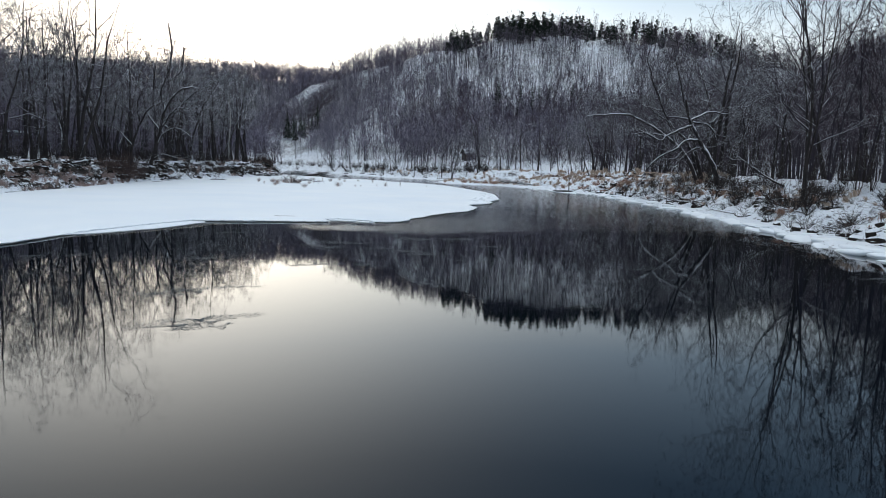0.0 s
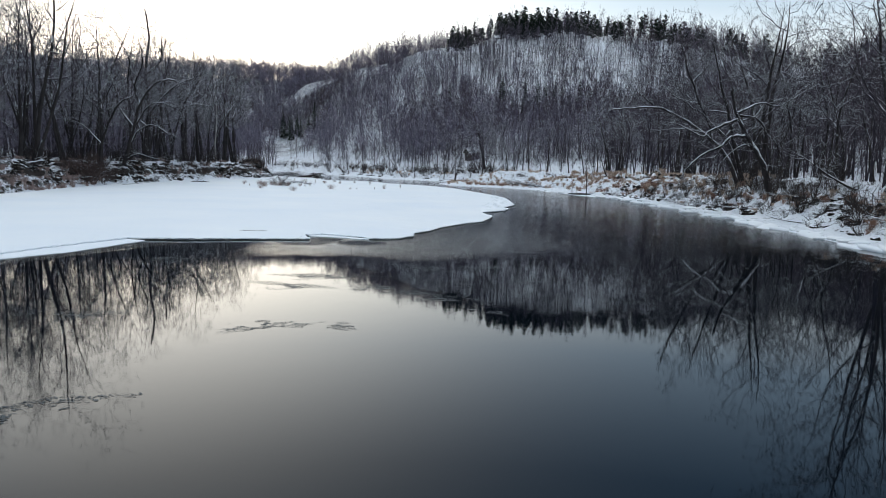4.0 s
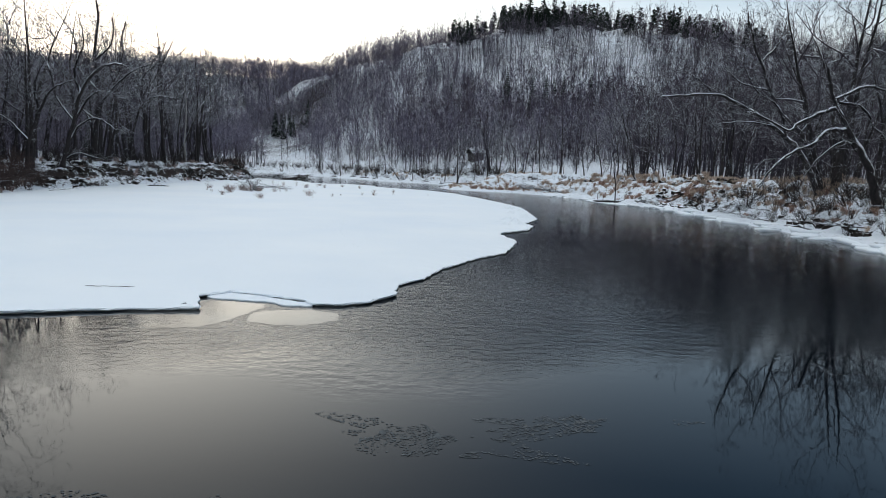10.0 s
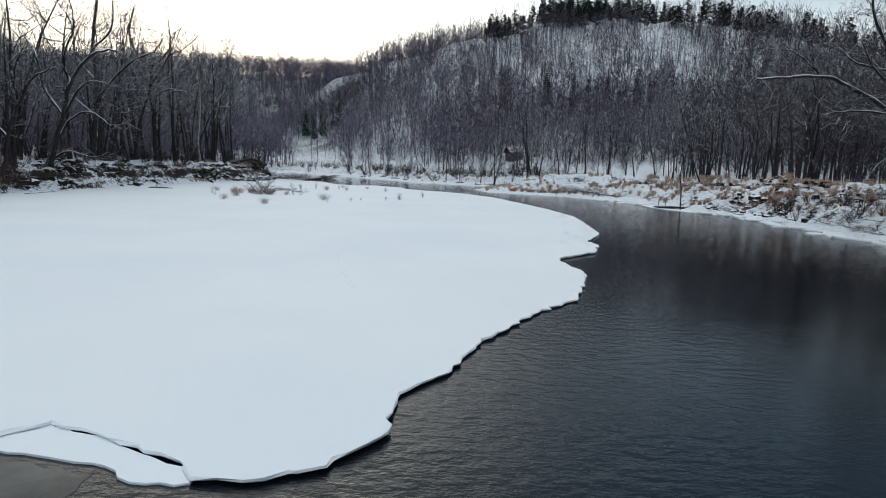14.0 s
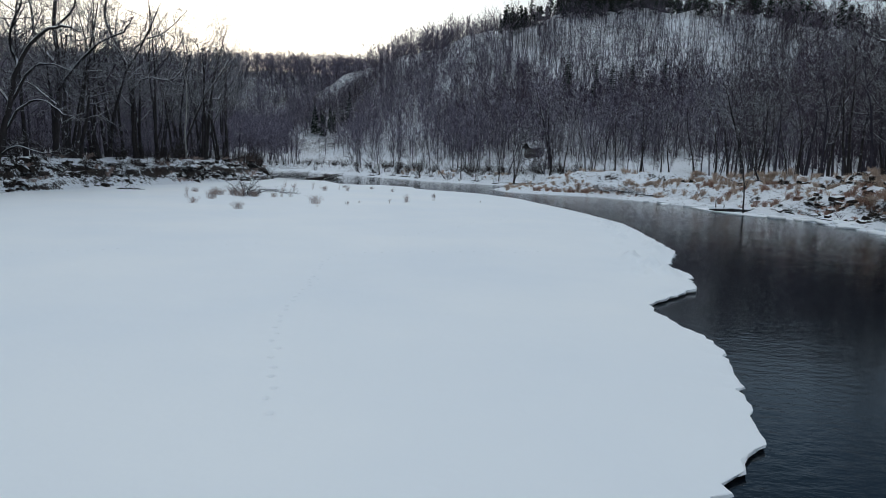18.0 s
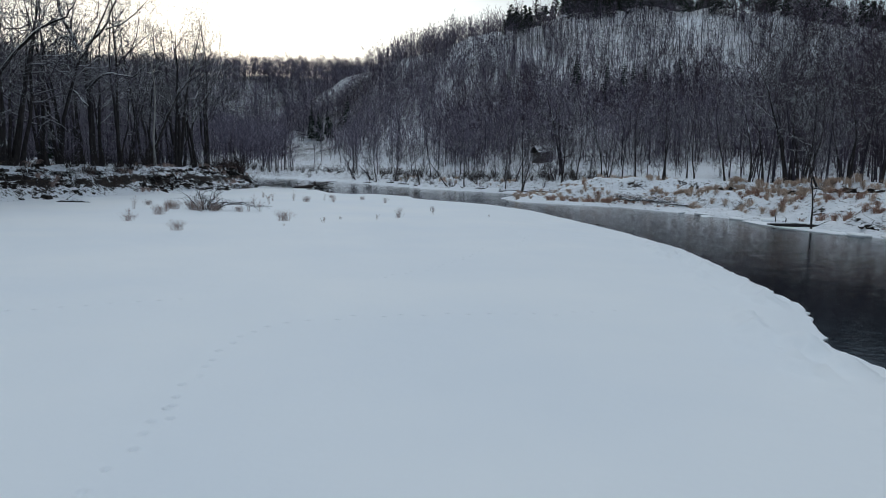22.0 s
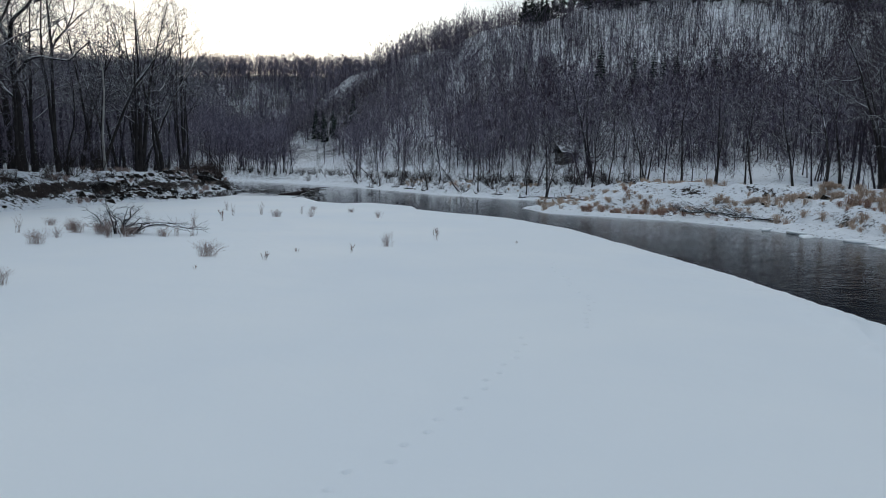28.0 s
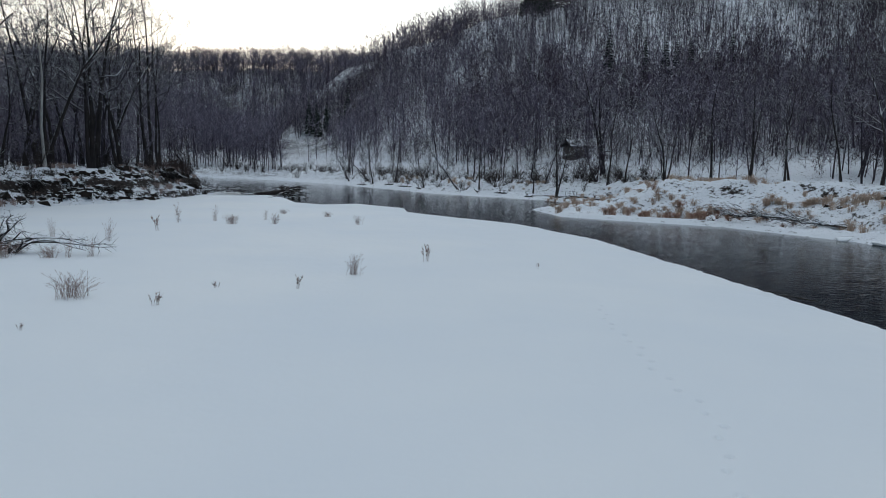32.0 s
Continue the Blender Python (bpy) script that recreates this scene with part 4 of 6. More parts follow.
crest_rng = np.random.default_rng(5)
crest = [(x, float(crest_line(x)) + crest_rng.uniform(-7, 22)) for x in np.concatenate([crest_rng.normal(8, 4, 26), crest_rng.normal(16, 3, 5), crest_rng.normal(29, 5, 46), crest_rng.normal(48, 10, 44), crest_rng.normal(38, 6, 30), crest_rng.normal(58, 7, 30), crest_rng.normal(72, 6, 22), crest_rng.uniform(78, 150, 84)])]
plant_conifers(crest, PINES, "pine", "dark green pine on the crest of the hill", "pines on the crest", 6, 0.48)
plant_conifers([(18, 236), (21, 233), (25, 234), (28.3, 230), (31, 233), (33.7, 232.5), (36.5, 223), (41, 230), (-60, 149)], SPRUCES, "spruce", "dark green spruce among the bare hillside trees", "spruces on the slope", 7, 0.7)
plant_conifers([(80.4, 287)], SPRUCES, "spruce", "tall pointed spruce on the crest of the hill", "pines on the crest", 37, 0.85)
plant_conifers([(0.5, 254), (2.0, 253.7), (4.5, 256)], SPRUCES, "spruce", "small dark spruce on the wooded slope", "spruces on the slope", 27, 0.35)
plant_conifers([(-66, 309), (-63, 307), (-60.5, 310), (-59, 304.6), (-55, 306), (-52, 303), (-61, 302), (-57, 300)], SPRUCES, "spruce", "dark green spruce beside the snowy gully", "spruces by the gully", 17, 0.7)


# ---- single trees that stand out ----
def feature_tree(label, x, y, seed, height, radius, lean, forks=1, limbs=9, spread=0.6, first=0.3, bark=None, droop=0.0, group="", wild=1.25):
    rows = grow(np.random.default_rng(seed), height, radius, lean, forks, limbs, droop, spread, first, True, wild)
    t = make_tree("tree", label, group, tree_meshes("tree", rows, bark or MAT_BARK, MAT_TWIG))
    t.matrix_basis = pose(x, y, at_ground(x, y))
    return t


LEANERS = "leaning trees over the water"


def trained_tree(label, x, y, seed, stem, radius, arms, group="", twiggy=1.0, bark=None):
    rows = trained(np.random.default_rng(seed), stem, radius, arms, twiggy)
    t = make_tree("tree", label, group, tree_meshes("tree", [r for r in rows if r[2] != 1], bark or MAT_BARK, MAT_TWIG))
    for pts, rad, level in rows:
        if level == 1:
            s = Soup()
            s.tube(pts, [r * (1.35 if group else 1.1) for r in rad], 7)
            part("limb", s.mesh("limb", MAT_LIMB), t, "crooked limb lined with snow")
    t.matrix_basis = pose(x, y, at_ground(x, y))
    return t


trained_tree("dark leaning tree with crooked snow-laden limbs over the river", 28.7, 74, 901, [(0, -0.4), (-0.6, 1.8), (-1.5, 3.7), (-2.6, 5.6), (-3.5, 7.3), (-4.0, 9.2)], 0.31,
             [([(-2.7, 5.4), (-4.0, 5.2), (-5.0, 4.3), (-6.0, 3.8), (-7.4, 2.7), (-8.1, 1.5)], 0.12), ([(-3.4, 6.7), (-4.5, 6.3), (-5.6, 5.7), (-6.5, 5.2), (-8.6, 6.2), (-9.5, 6.3)], 0.11),
              ([(-3.3, 7.1), (-1.6, 6.8), (-0.7, 5.6), (0.2, 4.7), (0.6, 3.9)], 0.085), ([(-3.5, 7.3), (-1.5, 8.2), (0.3, 8.0), (1.6, 9.2)], 0.08), ([(-1.6, 3.9), (-2.6, 4.6), (-4.0, 3.6), (-5.0, 2.2)], 0.06)], LEANERS, 2.4)
trained_tree("dark trunk arching far out over the river", 30.2, 84, 902, [(0, -0.4), (-0.9, 1.9), (-2.2, 4.1), (-3.2, 5.0), (-5.2, 6.4), (-7.3, 7.5), (-9.1, 8.0), (-11.7, 7.8), (-13.6, 7.6)], 0.24,
             [([(-4.3, 5.7), (-6.7, 6.0), (-8.9, 5.7)], 0.07), ([(-9.1, 8.0), (-10.2, 8.9), (-11.4, 9.5), (-13.2, 9.6)], 0.05), ([(-2.2, 4.1), (-3.0, 3.2), (-4.6, 3.0), (-5.6, 2.0)], 0.06), ([(-3.2, 5.0), (-4.0, 7.2), (-5.8, 8.4), (-7.0, 10.2)], 0.08)], LEANERS, 2.4)
trained_tree("dark leaning trunk with snowy limbs over the river", 30.8, 85.2, 903, [(0, -0.4), (-0.9, 2.6), (-2.1, 5.2), (-3.9, 6.9), (-5.0, 8.6), (-6.0, 10.6), (-6.7, 12.3), (-7.3, 14.5)], 0.21,
             [([(-2.1, 5.2), (-1.0, 6.8), (0.8, 7.6), (2.0, 9.2)], 0.09), ([(-5.0, 8.6), (-7.0, 9.0), (-8.6, 10.2)], 0.07), ([(-6.0, 10.6), (-4.6, 12.0), (-4.0, 14.0)], 0.07)], LEANERS, 2.2)
trained_tree("tree with long arched snow-lined limbs above the cut bank", -40.6, 103.5, 922, [(0, -0.4), (0.8, 2.7), (1.4, 4.9), (2.2, 7.7), (4.1, 10.4), (6.3, 10.9), (7.2, 10.5)], 0.25,
             [([(1.4, 4.9), (3.3, 7.5), (4.9, 8.0), (6.4, 7.5)], 0.12), ([(0.8, 2.7), (1.8, 4.6), (3.8, 5.2), (5.5, 4.2), (6.4, 3.8)], 0.12), ([(0.4, 0.8), (1.9, 1.5), (4.1, 1.0), (5.8, 1.4)], 0.085),
              ([(2.2, 7.7), (1.6, 10.2), (2.6, 13.0), (2.0, 16.0)], 0.13), ([(1.4, 4.9), (-0.6, 7.4), (-1.2, 10.5), (-3.0, 13.0)], 0.13)], "", 2.3)
trained_tree("pale crooked trunk leaning out above the cut bank", -40.8, 97, 923, [(0, -0.4), (0.5, 3.0), (1.5, 6.1), (3.0, 7.9), (4.9, 8.8)], 0.19, [([(1.5, 6.1), (1.2, 8.6), (2.4, 11.0)], 0.09), ([(0.5, 3.0), (-1.4, 5.0), (-3.4, 5.8)], 0.09)], "", 2.2)
trained_tree("broad old tree with a heavy snow-streaked trunk", -42.0, 129, 924, [(0, -0.4), (-0.4, 4.8), (-0.8, 9.5), (-1.9, 12.4), (-3.5, 16.0), (-3.0, 19.5)], 0.32,
             [([(-0.8, 10.6), (-2.3, 12.8), (-3.9, 12.2), (-6.2, 9.9), (-8.5, 7.4)], 0.15), ([(-0.7, 9.0), (-0.2, 12.0), (1.6, 13.6), (2.8, 16.5)], 0.19), ([(-0.5, 6.0), (-2.5, 8.0), (-3.0, 6.0)], 0.1), ([(-0.6, 7.5), (1.6, 9.2), (4.2, 9.0), (6.0, 10.4)], 0.14), ([(1.6, 13.6), (4.0, 14.4), (6.4, 16.8)], 0.1)], "", 2.3)
trained_tree("broad bare tree with a long limb over the ice", -42.4, 114, 925, [(0, -0.4), (0.3, 4.0), (0.8, 8.0), (0.4, 12.5), (1.2, 17.0), (0.6, 21.0)], 0.30,
             [([(0.5, 6.0), (2.0, 8.2), (4.5, 10.6), (7.2, 11.8), (8.4, 13.2)], 0.16), ([(0.8, 8.5), (-1.5, 11.0), (-2.0, 14.5), (-4.0, 17.5)], 0.17), ([(0.4, 12.0), (2.6, 14.0), (3.0, 17.5)], 0.13), ([(0.4, 5.0), (-2.4, 7.0), (-4.8, 7.4)], 0.12)], "", 2.3)
feature_tree("dark leaning trunk with snowy limbs over the river", 31.0, 85.6, 904, 17, 0.27, (-0.25, 0.0), 1, 8, 0.65, 0.4, None, 0.0, LEANERS)
feature_tree("straight dark trunk beside the leaning trees", 31.8, 85.0, 905, 19, 0.32, (0.02, 0.0), 1, 10, 0.6, 0.35, None, 0.0, LEANERS)
feature_tree("pale crooked tree with thick snow along its limbs", 33.5, 88, 906, 19, 0.30, (-0.12, 0.0), 2, 8, 0.75, 0.35)
feature_tree("tall tree of three close dark stems", 29.0, 57.5, 911, 25, 0.135, (0.02, 0), 3, 12, 0.45, 0.22)
feature_tree("tall thin dark tree with short level limbs", 34.5, 56, 912, 24, 0.19, (0.05, 0), 1, 14, 0.6, 0.2)
feature_tree("tall dark tree on the snowy slope", 36, 49, 913, 22, 0.18, (-0.05, 0), 1, 12, 0.6, 0.2)
feature_tree("tall bare tree with ascending limbs", 36, 68, 914, 22, 0.2, (-0.1, 0), 1, 12, 0.5, 0.25)
feature_tree("tall double-trunked tree above the cut bank", -41, 84, 921, 25, 0.24, (0.02, 0), 3, 8, 0.5, 0.3)
feature_tree("tree with white-barked curved trunk", -39.3, 136.6, 943, 16, 0.13, (-0.02, 0), 1, 8, 0.7, 0.5, MAT_BIRCH, 0.0, "", 2.3)
feature_tree("bare tree with wide crooked limbs", -41, 146, 926, 19, 0.26, (0.12, 0), 1, 10, 0.75, 0.3)
feature_tree("bare tree standing apart near the bend", -42, 158, 927, 16, 0.20, (0.0, 0), 1, 11, 0.7, 0.3)
feature_tree("bare tree whose limb hangs over the river", -39, 44, 928, 21, 0.32, (0.3, 0.05), 2, 9, 0.8, 0.3)
feature_tree("bare spreading tree at the foot of the hill", 10, 176, 931, 15, 0.26, (0.05, 0), 2, 9, 0.8, 0.2)
feature_tree("dark tree leaning far out from the far shore", -26, 203, 932, 9, 0.12, (-0.8, 0.0), 1, 6, 0.6, 0.5, MAT_FAR)
for sx, sy, sd in [(-9, 178, 0), (2, 170, 1), (-30, 206, 2), (-20, 193, 3), (8, 168, 4)]:
    feature_tree("dark slanting tree at the foot of the hill", sx, sy, 950 + sd, 8.5, 0.1, ((-0.55, 0.4, -0.7, 0.25, -0.3)[sd], 0.1), 1, 8, 0.6, 0.3, MAT_FAR, 0.0, "slanting trees on the far shore", 1.6)
feature_tree("slim sapling on the shore ice", 19.2, 106, 933, 7.5, 0.07, (-0.1, 0.05), 1, 8, 0.5, 0.3)
feature_tree("slim sapling leaning on the grassy slope", 24.6, 117.5, 934, 6.0, 0.11, (-0.42, 0.0), 1, 6, 0.5, 0.4)


# ---- shrubs ----
def shrub_mesh(seed, height, stems, wide, mat=None):
    """A tangle of arching stems."""
    rng = np.random.default_rng(seed)
    s = Soup()
    for k in range(stems):
        a = rng.uniform(0, 2 * math.pi)
        out = wide * rng.uniform(0.15, 1.0)
        h = height * rng.uniform(0.55, 1.0)
        p = np.array([math.cos(a), math.sin(a), 0]) * 0.12 * rng.uniform(0, 1.5)
        pts = [p + (0, 0, -0.15)]
        for u in (0.35, 0.7, 1.0):
            pts.append(p + np.array([math.cos(a) * out * u ** 1.3, math.sin(a) * out * u ** 1.3, h * u]) + rng.normal(0, 0.12, 3) * height * 0.6)
        r = 0.012 + 0.008 * height
        s.tube(pts, [r, r * 0.8, r * 0.5, 0.004], 4)
        for j in range(6):
            i = rng.integers(1, 4)
            b = pts[i - 1] + (pts[i] - pts[i - 1]) * rng.uniform(0.1, 1)
            e = b + rng.normal(0, 1, 3) * (0.24, 0.24, 0.14) * height + np.array([0, 0, 0.18 * height])
            s.cone(b, e, r * 0.4)
            for _ in range(2):
                c = b + (e - b) * rng.uniform(0.2, 0.9)
                s.spray(c, c + rng.normal(0, 1, 3) * 0.11 * height + np.array([0, 0, 0.05 * height]), max(r * 0.3, 0.008))
    return s.mesh("shrub", mat) if mat else s.arrays()


SHRUBS = [shrub_mesh(1000 + k, h, n, w, MAT_SHRUB) for k, (h, n, w) in enumerate([(2.2, 11, 1.3), (1.5, 13, 1.4), (3.0, 9, 1.2), (2.3, 16, 2.0), (1.2, 10, 1.0), (3.6, 6, 0.9)])]


def thicket_mesh(seed):
    """A dense rounded mass of fine brown stems."""
    rng = np.random.default_rng(seed)
    s = Soup()
    for k in range(90):
        a, out = rng.uniform(0, 2 * math.pi), 1.6 * math.sqrt(rng.uniform(0, 1))
        p = np.array([math.cos(a) * out * 0.6, math.sin(a) * out * 0.6, -0.2])
        e = np.array([math.cos(a) * out, math.sin(a) * out, 2.3 * math.sqrt(max(0.05, 1 - (out / 1.75) ** 2)) * rng.uniform(0.6, 1.05)]) + rng.normal(0, 0.12, 3)
        m = (p + e) / 2 + rng.normal(0, 0.12, 3)
        s.cone(p, m + (m - p) * 0.2, 0.022)
        s.cone(m, e, 0.014)
        for _ in range(9):
            c = p + (e - p) * rng.uniform(0.25, 1.0)
            s.spray(c, c + rng.normal(0, 0.26, 3) + np.array([0, 0, 0.12]), 0.013 if rng.uniform() < 0.5 else 0.018)
    return s.mesh("thicket", MAT_BRUSH)


THICKETS = [thicket_mesh(1100 + k) for k in range(3)]
thick_rng = np.random.default_rng(8)
for x, y, sc in [(-39.6, 87.5, 0.8), (-38.6, 89.6, 1.05), (-40.0, 91.0, 1.15), (-38.8, 92.6, 1.1), (-40.2, 94.4, 1.15), (-39.2, 96.0, 0.9), (-38.4, 121.5, 0.55), (-37.6, 124.5, 0.6), (-38.2, 127, 0.55), (-36.8, 150.5, 0.7), (-36.2, 153.5, 0.8), (-37.6, 156.5, 0.9), (-40.5, 160.5, 0.8)]:
    ob = tagged(new("thicket", THICKETS[thick_rng.integers(3)]), "dense brown leafless thicket on the cut bank", "bush", "thickets on the cut bank")
    ob.matrix_basis = pose(x, y, at_ground(x, y) - 0.1, 0, 0, thick_rng.uniform(0, 360)) @ Matrix.Scale(sc, 4)


def plant_shrubs(points, label, group, seed):
    rng = np.random.default_rng(seed)
    for x, y, s in points:
        ob = tagged(new("shrub", SHRUBS[rng.integers(len(SHRUBS))]), label, "shrub", group)
        ob.matrix_basis = pose(x, y, at_ground(x, y) - 0.03, rng.uniform(-10, 10), rng.uniform(-10, 10), rng.uniform(0, 360)) @ Matrix.Scale(s, 4)


def brush_bed(name, label, points, seed):
    p = np.array(points)
    places = np.column_stack([p[:, 0], p[:, 1], ground_height(p[:, 0], p[:, 1]) - 0.03, p[:, 2]])
    low = [shrub_mesh(1060 + k, h, n, w) for k, (h, n, w) in enumerate([(1.6, 10, 1.6), (1.3, 9, 1.8), (2.4, 8, 1.4), (1.9, 12, 2.0)])]
    tagged(new(name, scatter_mesh(name, low, places, MAT_SHRUB, seed)), label, "brush", "", "stuff")


def offset_point(line, y, d):
    """A point d metres inland of a bank line at a given y."""
    line = [p for p in line if p[1] <= 172]
    xs = np.interp([y - 1, y, y + 1], [p[1] for p in line], [p[0] for p in line])
    return xs[1] + d, y


srng = np.random.default_rng(55)
pts = [(*offset_point(RIGHT_EDGE[:12], y, srng.uniform(3.0, 11)), srng.uniform(0.35, 0.95)) for y in srng.uniform(34, 94, 100)]
plant_shrubs(pts, "dark leafless shrub rising from the snowy bank", "shrubs on the low bank", 1)
pts = [(*offset_point(LEFT_BASE[:12], y, -srng.uniform(2.5, 8)), srng.uniform(0.5, 1.0)) for y in srng.uniform(56, 160, 70)]
pts += [(-37.4, 150, 1.0), (-36, 154, 1.2), (-37, 157, 1.3), (-39, 160, 1.2)]
plant_shrubs(pts, "brown leafless shrub on the lip of the cut bank", "shrubs on the cut bank", 2)
pts = [(*offset_point(LEFT_BASE[:12], y, -srng.uniform(0.6, 4.2)), srng.uniform(0.22, 0.55)) for y in srng.uniform(56, 160, 190)]
brush_bed("root_tangles", "dark tangles of roots and stems on the cut bank", pts, 4)
pts = [(*offset_point(RIGHT_EDGE[:12], y, srng.uniform(1.6, 6.5)), srng.uniform(0.25, 0.7)) for y in srng.uniform(40, 100, 130)]
brush_bed("bank_brush", "dark roots and brush breaking the snow on the low bank", pts, 5)
pts = []
for u in np.linspace(0, 1, 230):
    ax = np.interp(u, np.linspace(0, 1, 8), [12, 4, -5, -12, -22, -31, -48, -75])
    ay = np.interp(u, np.linspace(0, 1, 8), [158, 163, 168, 175, 190, 204, 224, 240])
    pts.append((ax + srng.normal(0, 2.0) + 4, ay + srng.uniform(0, 12), srng.uniform(0.35, 1.15)))
brush_bed("shore_brush", "grey leafless brush at the foot of the hill", pts, 3)


# ---- frozen clods and turf broken from the banks ----
def clod_template(seed):
    rng = np.random.default_rng(seed)
    base = np.array([(x, y, z) for z in (-1, 1) for y in (-1, 1) for x in (-1, 1)], dtype=float)
    top = np.where(base[:, 2:] > 0, 0.72, 1.0)
    v = base * np.array([0.5, 0.5, 0.26]) * np.hstack([top, top, np.ones((8, 1))]) + rng.normal(0, 0.085, (8, 3))
    q = np.array([(0, 2, 3, 1), (4, 5, 7, 6), (0, 1, 5, 4), (2, 6, 7, 3), (0, 4, 6, 2), (1, 3, 7, 5)])
    return v, np.concatenate([q[:, [0, 1, 2]], q[:, [0, 2, 3]]])


CLODS = [clod_template(1400 + k) for k in range(10)]


def clods(name, label, points, seed):
    p = np.array(points)
    z = ground_height(p[:, 0], p[:, 1]) + 0.03 * p[:, 2]
    tagged(new(name, scatter_mesh(name, CLODS, np.column_stack([p[:, 0], p[:, 1], z, p[:, 2]]), MAT_CLOD, seed)), label, "clods", "", "stuff")


crng = np.random.default_rng(66)


def clod_patches(line, y0, y1, d0, d1, patches, per, sign):
    out = []
    for _ in range(patches):
        y, d, long = crng.uniform(y0, y1), crng.uniform(d0, d1), crng.uniform(0.8, 2.6)
        for _ in range(per):
            px, py = offset_point(line, y + crng.normal(0, long), sign * (d + crng.normal(0, 0.22)))
            out.append((px, py, crng.uniform(0.18, 0.62) * crng.uniform(0.7, 1.5)))
    return out


clods("cut_bank_clods", "dark snow-capped clods broken from the cut bank", clod_patches(LEFT_BASE[:12], 58, 158, 0.5, 4.2, 50, 12, -1), 67)
# second patches are added to stand in for the lip's dark undercut line
clods("low_bank_clods", "dark snow-capped clods and stones on the low bank and its undercut", clod_patches(RIGHT_EDGE[:16], 34, 104, 1.2, 6.5, 34, 9, 1) + clod_patches(RIGHT_EDGE[:16], 92, 132, 8.2, 9.0, 16, 10, 1), 68)


# ---- dry grass ----
def tuft(rng, height, blades, wide, droop=0.5):
    s = Soup()
    for k in range(blades):
        a = rng.uniform(0, 2 * math.pi)
        p = np.array([math.cos(a), math.sin(a), 0]) * wide * 0.3 * rng.uniform(0, 1)
        out = wide * rng.uniform(0.1, 1.0)
        h = height * rng.uniform(0.6, 1.1)
        sway = np.array([-0.16, -0.10, 0.0]) * rng.uniform(0.3, 1.2)
        low = p + np.array([math.cos(a) * out * 0.18, math.sin(a) * out * 0.18, h * 0.7])
        top = p + np.array([math.cos(a) * out * 0.55, math.sin(a) * out * 0.55, h]) + sway * 0.5
        tip = p + np.array([math.cos(a) * out, math.sin(a) * out, h * rng.uniform(0.1, 0.75)]) + sway
        side = np.array([-math.sin(a), math.cos(a), 0]) * 0.0085
        s.add([p - side + (0, 0, -0.1), p + side + (0, 0, -0.1), low + side, low - side, top + side * 0.8, top - side * 0.8, tip], [(0, 1, 2, 3), (3, 2, 4, 5)], [(5, 4, 6)])
    return s.arrays()


TUFTS = [tuft(np.random.default_rng(700 + k), 0.26 + 0.07 * (k % 4), 50, 0.62) for k in range(8)]


def grass(name, label, points, seed, mat=None, templates=None):
    rng = np.random.default_rng(seed)
    x, y = np.array([p[0] for p in points]), np.array([p[1] for p in points])
    places = np.column_stack([x, y, ground_height(x, y), rng.uniform(0.65, 1.3, len(x))])
    tagged(new(name, scatter_mesh(name, templates or TUFTS, places, mat or MAT_STRAW, seed)), label, "grass", "", "stuff")


grng = np.random.default_rng(91)


def clumped(line, y0, y1, d0, d1, clusters, per, sign=1):
    out = []
    for _ in range(clusters):
        y, d = grng.uniform(y0, y1), grng.uniform(d0, d1)
        for _ in range(per):
            yy = y + grng.normal(0, 1.8)
            px, py = offset_point(line, yy, sign * max(d0 * 0.7, d + grng.normal(0, 0.9)))
            out.append((px, py))
    return out


right_line = RIGHT_EDGE[:16]
grass("bank_grass", "tan dry grass drooping on the snowy low bank", clumped(right_line, 84, 136, 3.0, 8.0, 17, 9) + clumped(right_line, 84, 140, 8.0, 11.0, 34, 14) + clumped(right_line, 46, 84, 3, 8, 7, 7), 92)
grass("rusty_grass", "rust-brown dry grass clumps on the snowy low bank", clumped(right_line, 84, 136, 3.0, 8.0, 17, 9) + clumped(right_line, 44, 84, 3, 7, 9, 9), 96, MAT_RUST)
grass("shore_grass", "tan dry grass on the far low shore", [(grng.uniform(1, 20), grng.uniform(136, 160)) for _ in range(170)] + [(px + 5 + grng.normal(0, 1), py + 6 + grng.normal(0, 1.5)) for px, py in [(-5, 165), (-14, 176), (-22, 188)] for _ in range(14)], 93)
grass("cut_bank_grass", "brown dry grass along the foot and lip of the cut bank", clumped(LEFT_BASE[:11], 64, 94, 0.4, 2.4, 17, 10, -1) + clumped(LEFT_BASE[:11], 80, 158, 1.0, 4.0, 9, 6, -1) + clumped(LEFT_BASE[:11], 60, 160, 5.5, 9.0, 12, 5, -1), 94, MAT_WEED)


# ---- fallen wood ----
def fallen_mesh(seed, length, radius, limbs=9, flat=0.5):
    rows = grow(np.random.default_rng(seed), length, radius, (0, 0), 1, limbs, 0.02, 0.6, 0.2, False, 2.2)
    s = Soup()
    for pts, rad, level in rows:
        p = np.array(pts)
        p = np.column_stack([p[:, 2], p[:, 0], np.maximum(p[:, 1] * flat, -0.06) + 0.1])
        if level < 3:
            s.tube(p, rad, (7, 4, 3)[level])
        else:
            s.cone(p[0], p[-1], rad[0])
    return s.mesh("fallen_branch", MAT_BARK)


def lay(name, label, mesh, x, y, z, turn, size=1.0, pitch=0.0, group=""):
    ob = tagged(new(name, mesh), label, "dead wood", group)
    ob.matrix_basis = pose(x, y, z, 0, pitch, turn) @ Matrix.Scale(size, 4)
    return ob


FALLEN = [fallen_mesh(1200 + k, 4.5 + k, 0.055 + 0.006 * k, 5 + k) for k in range(4)]


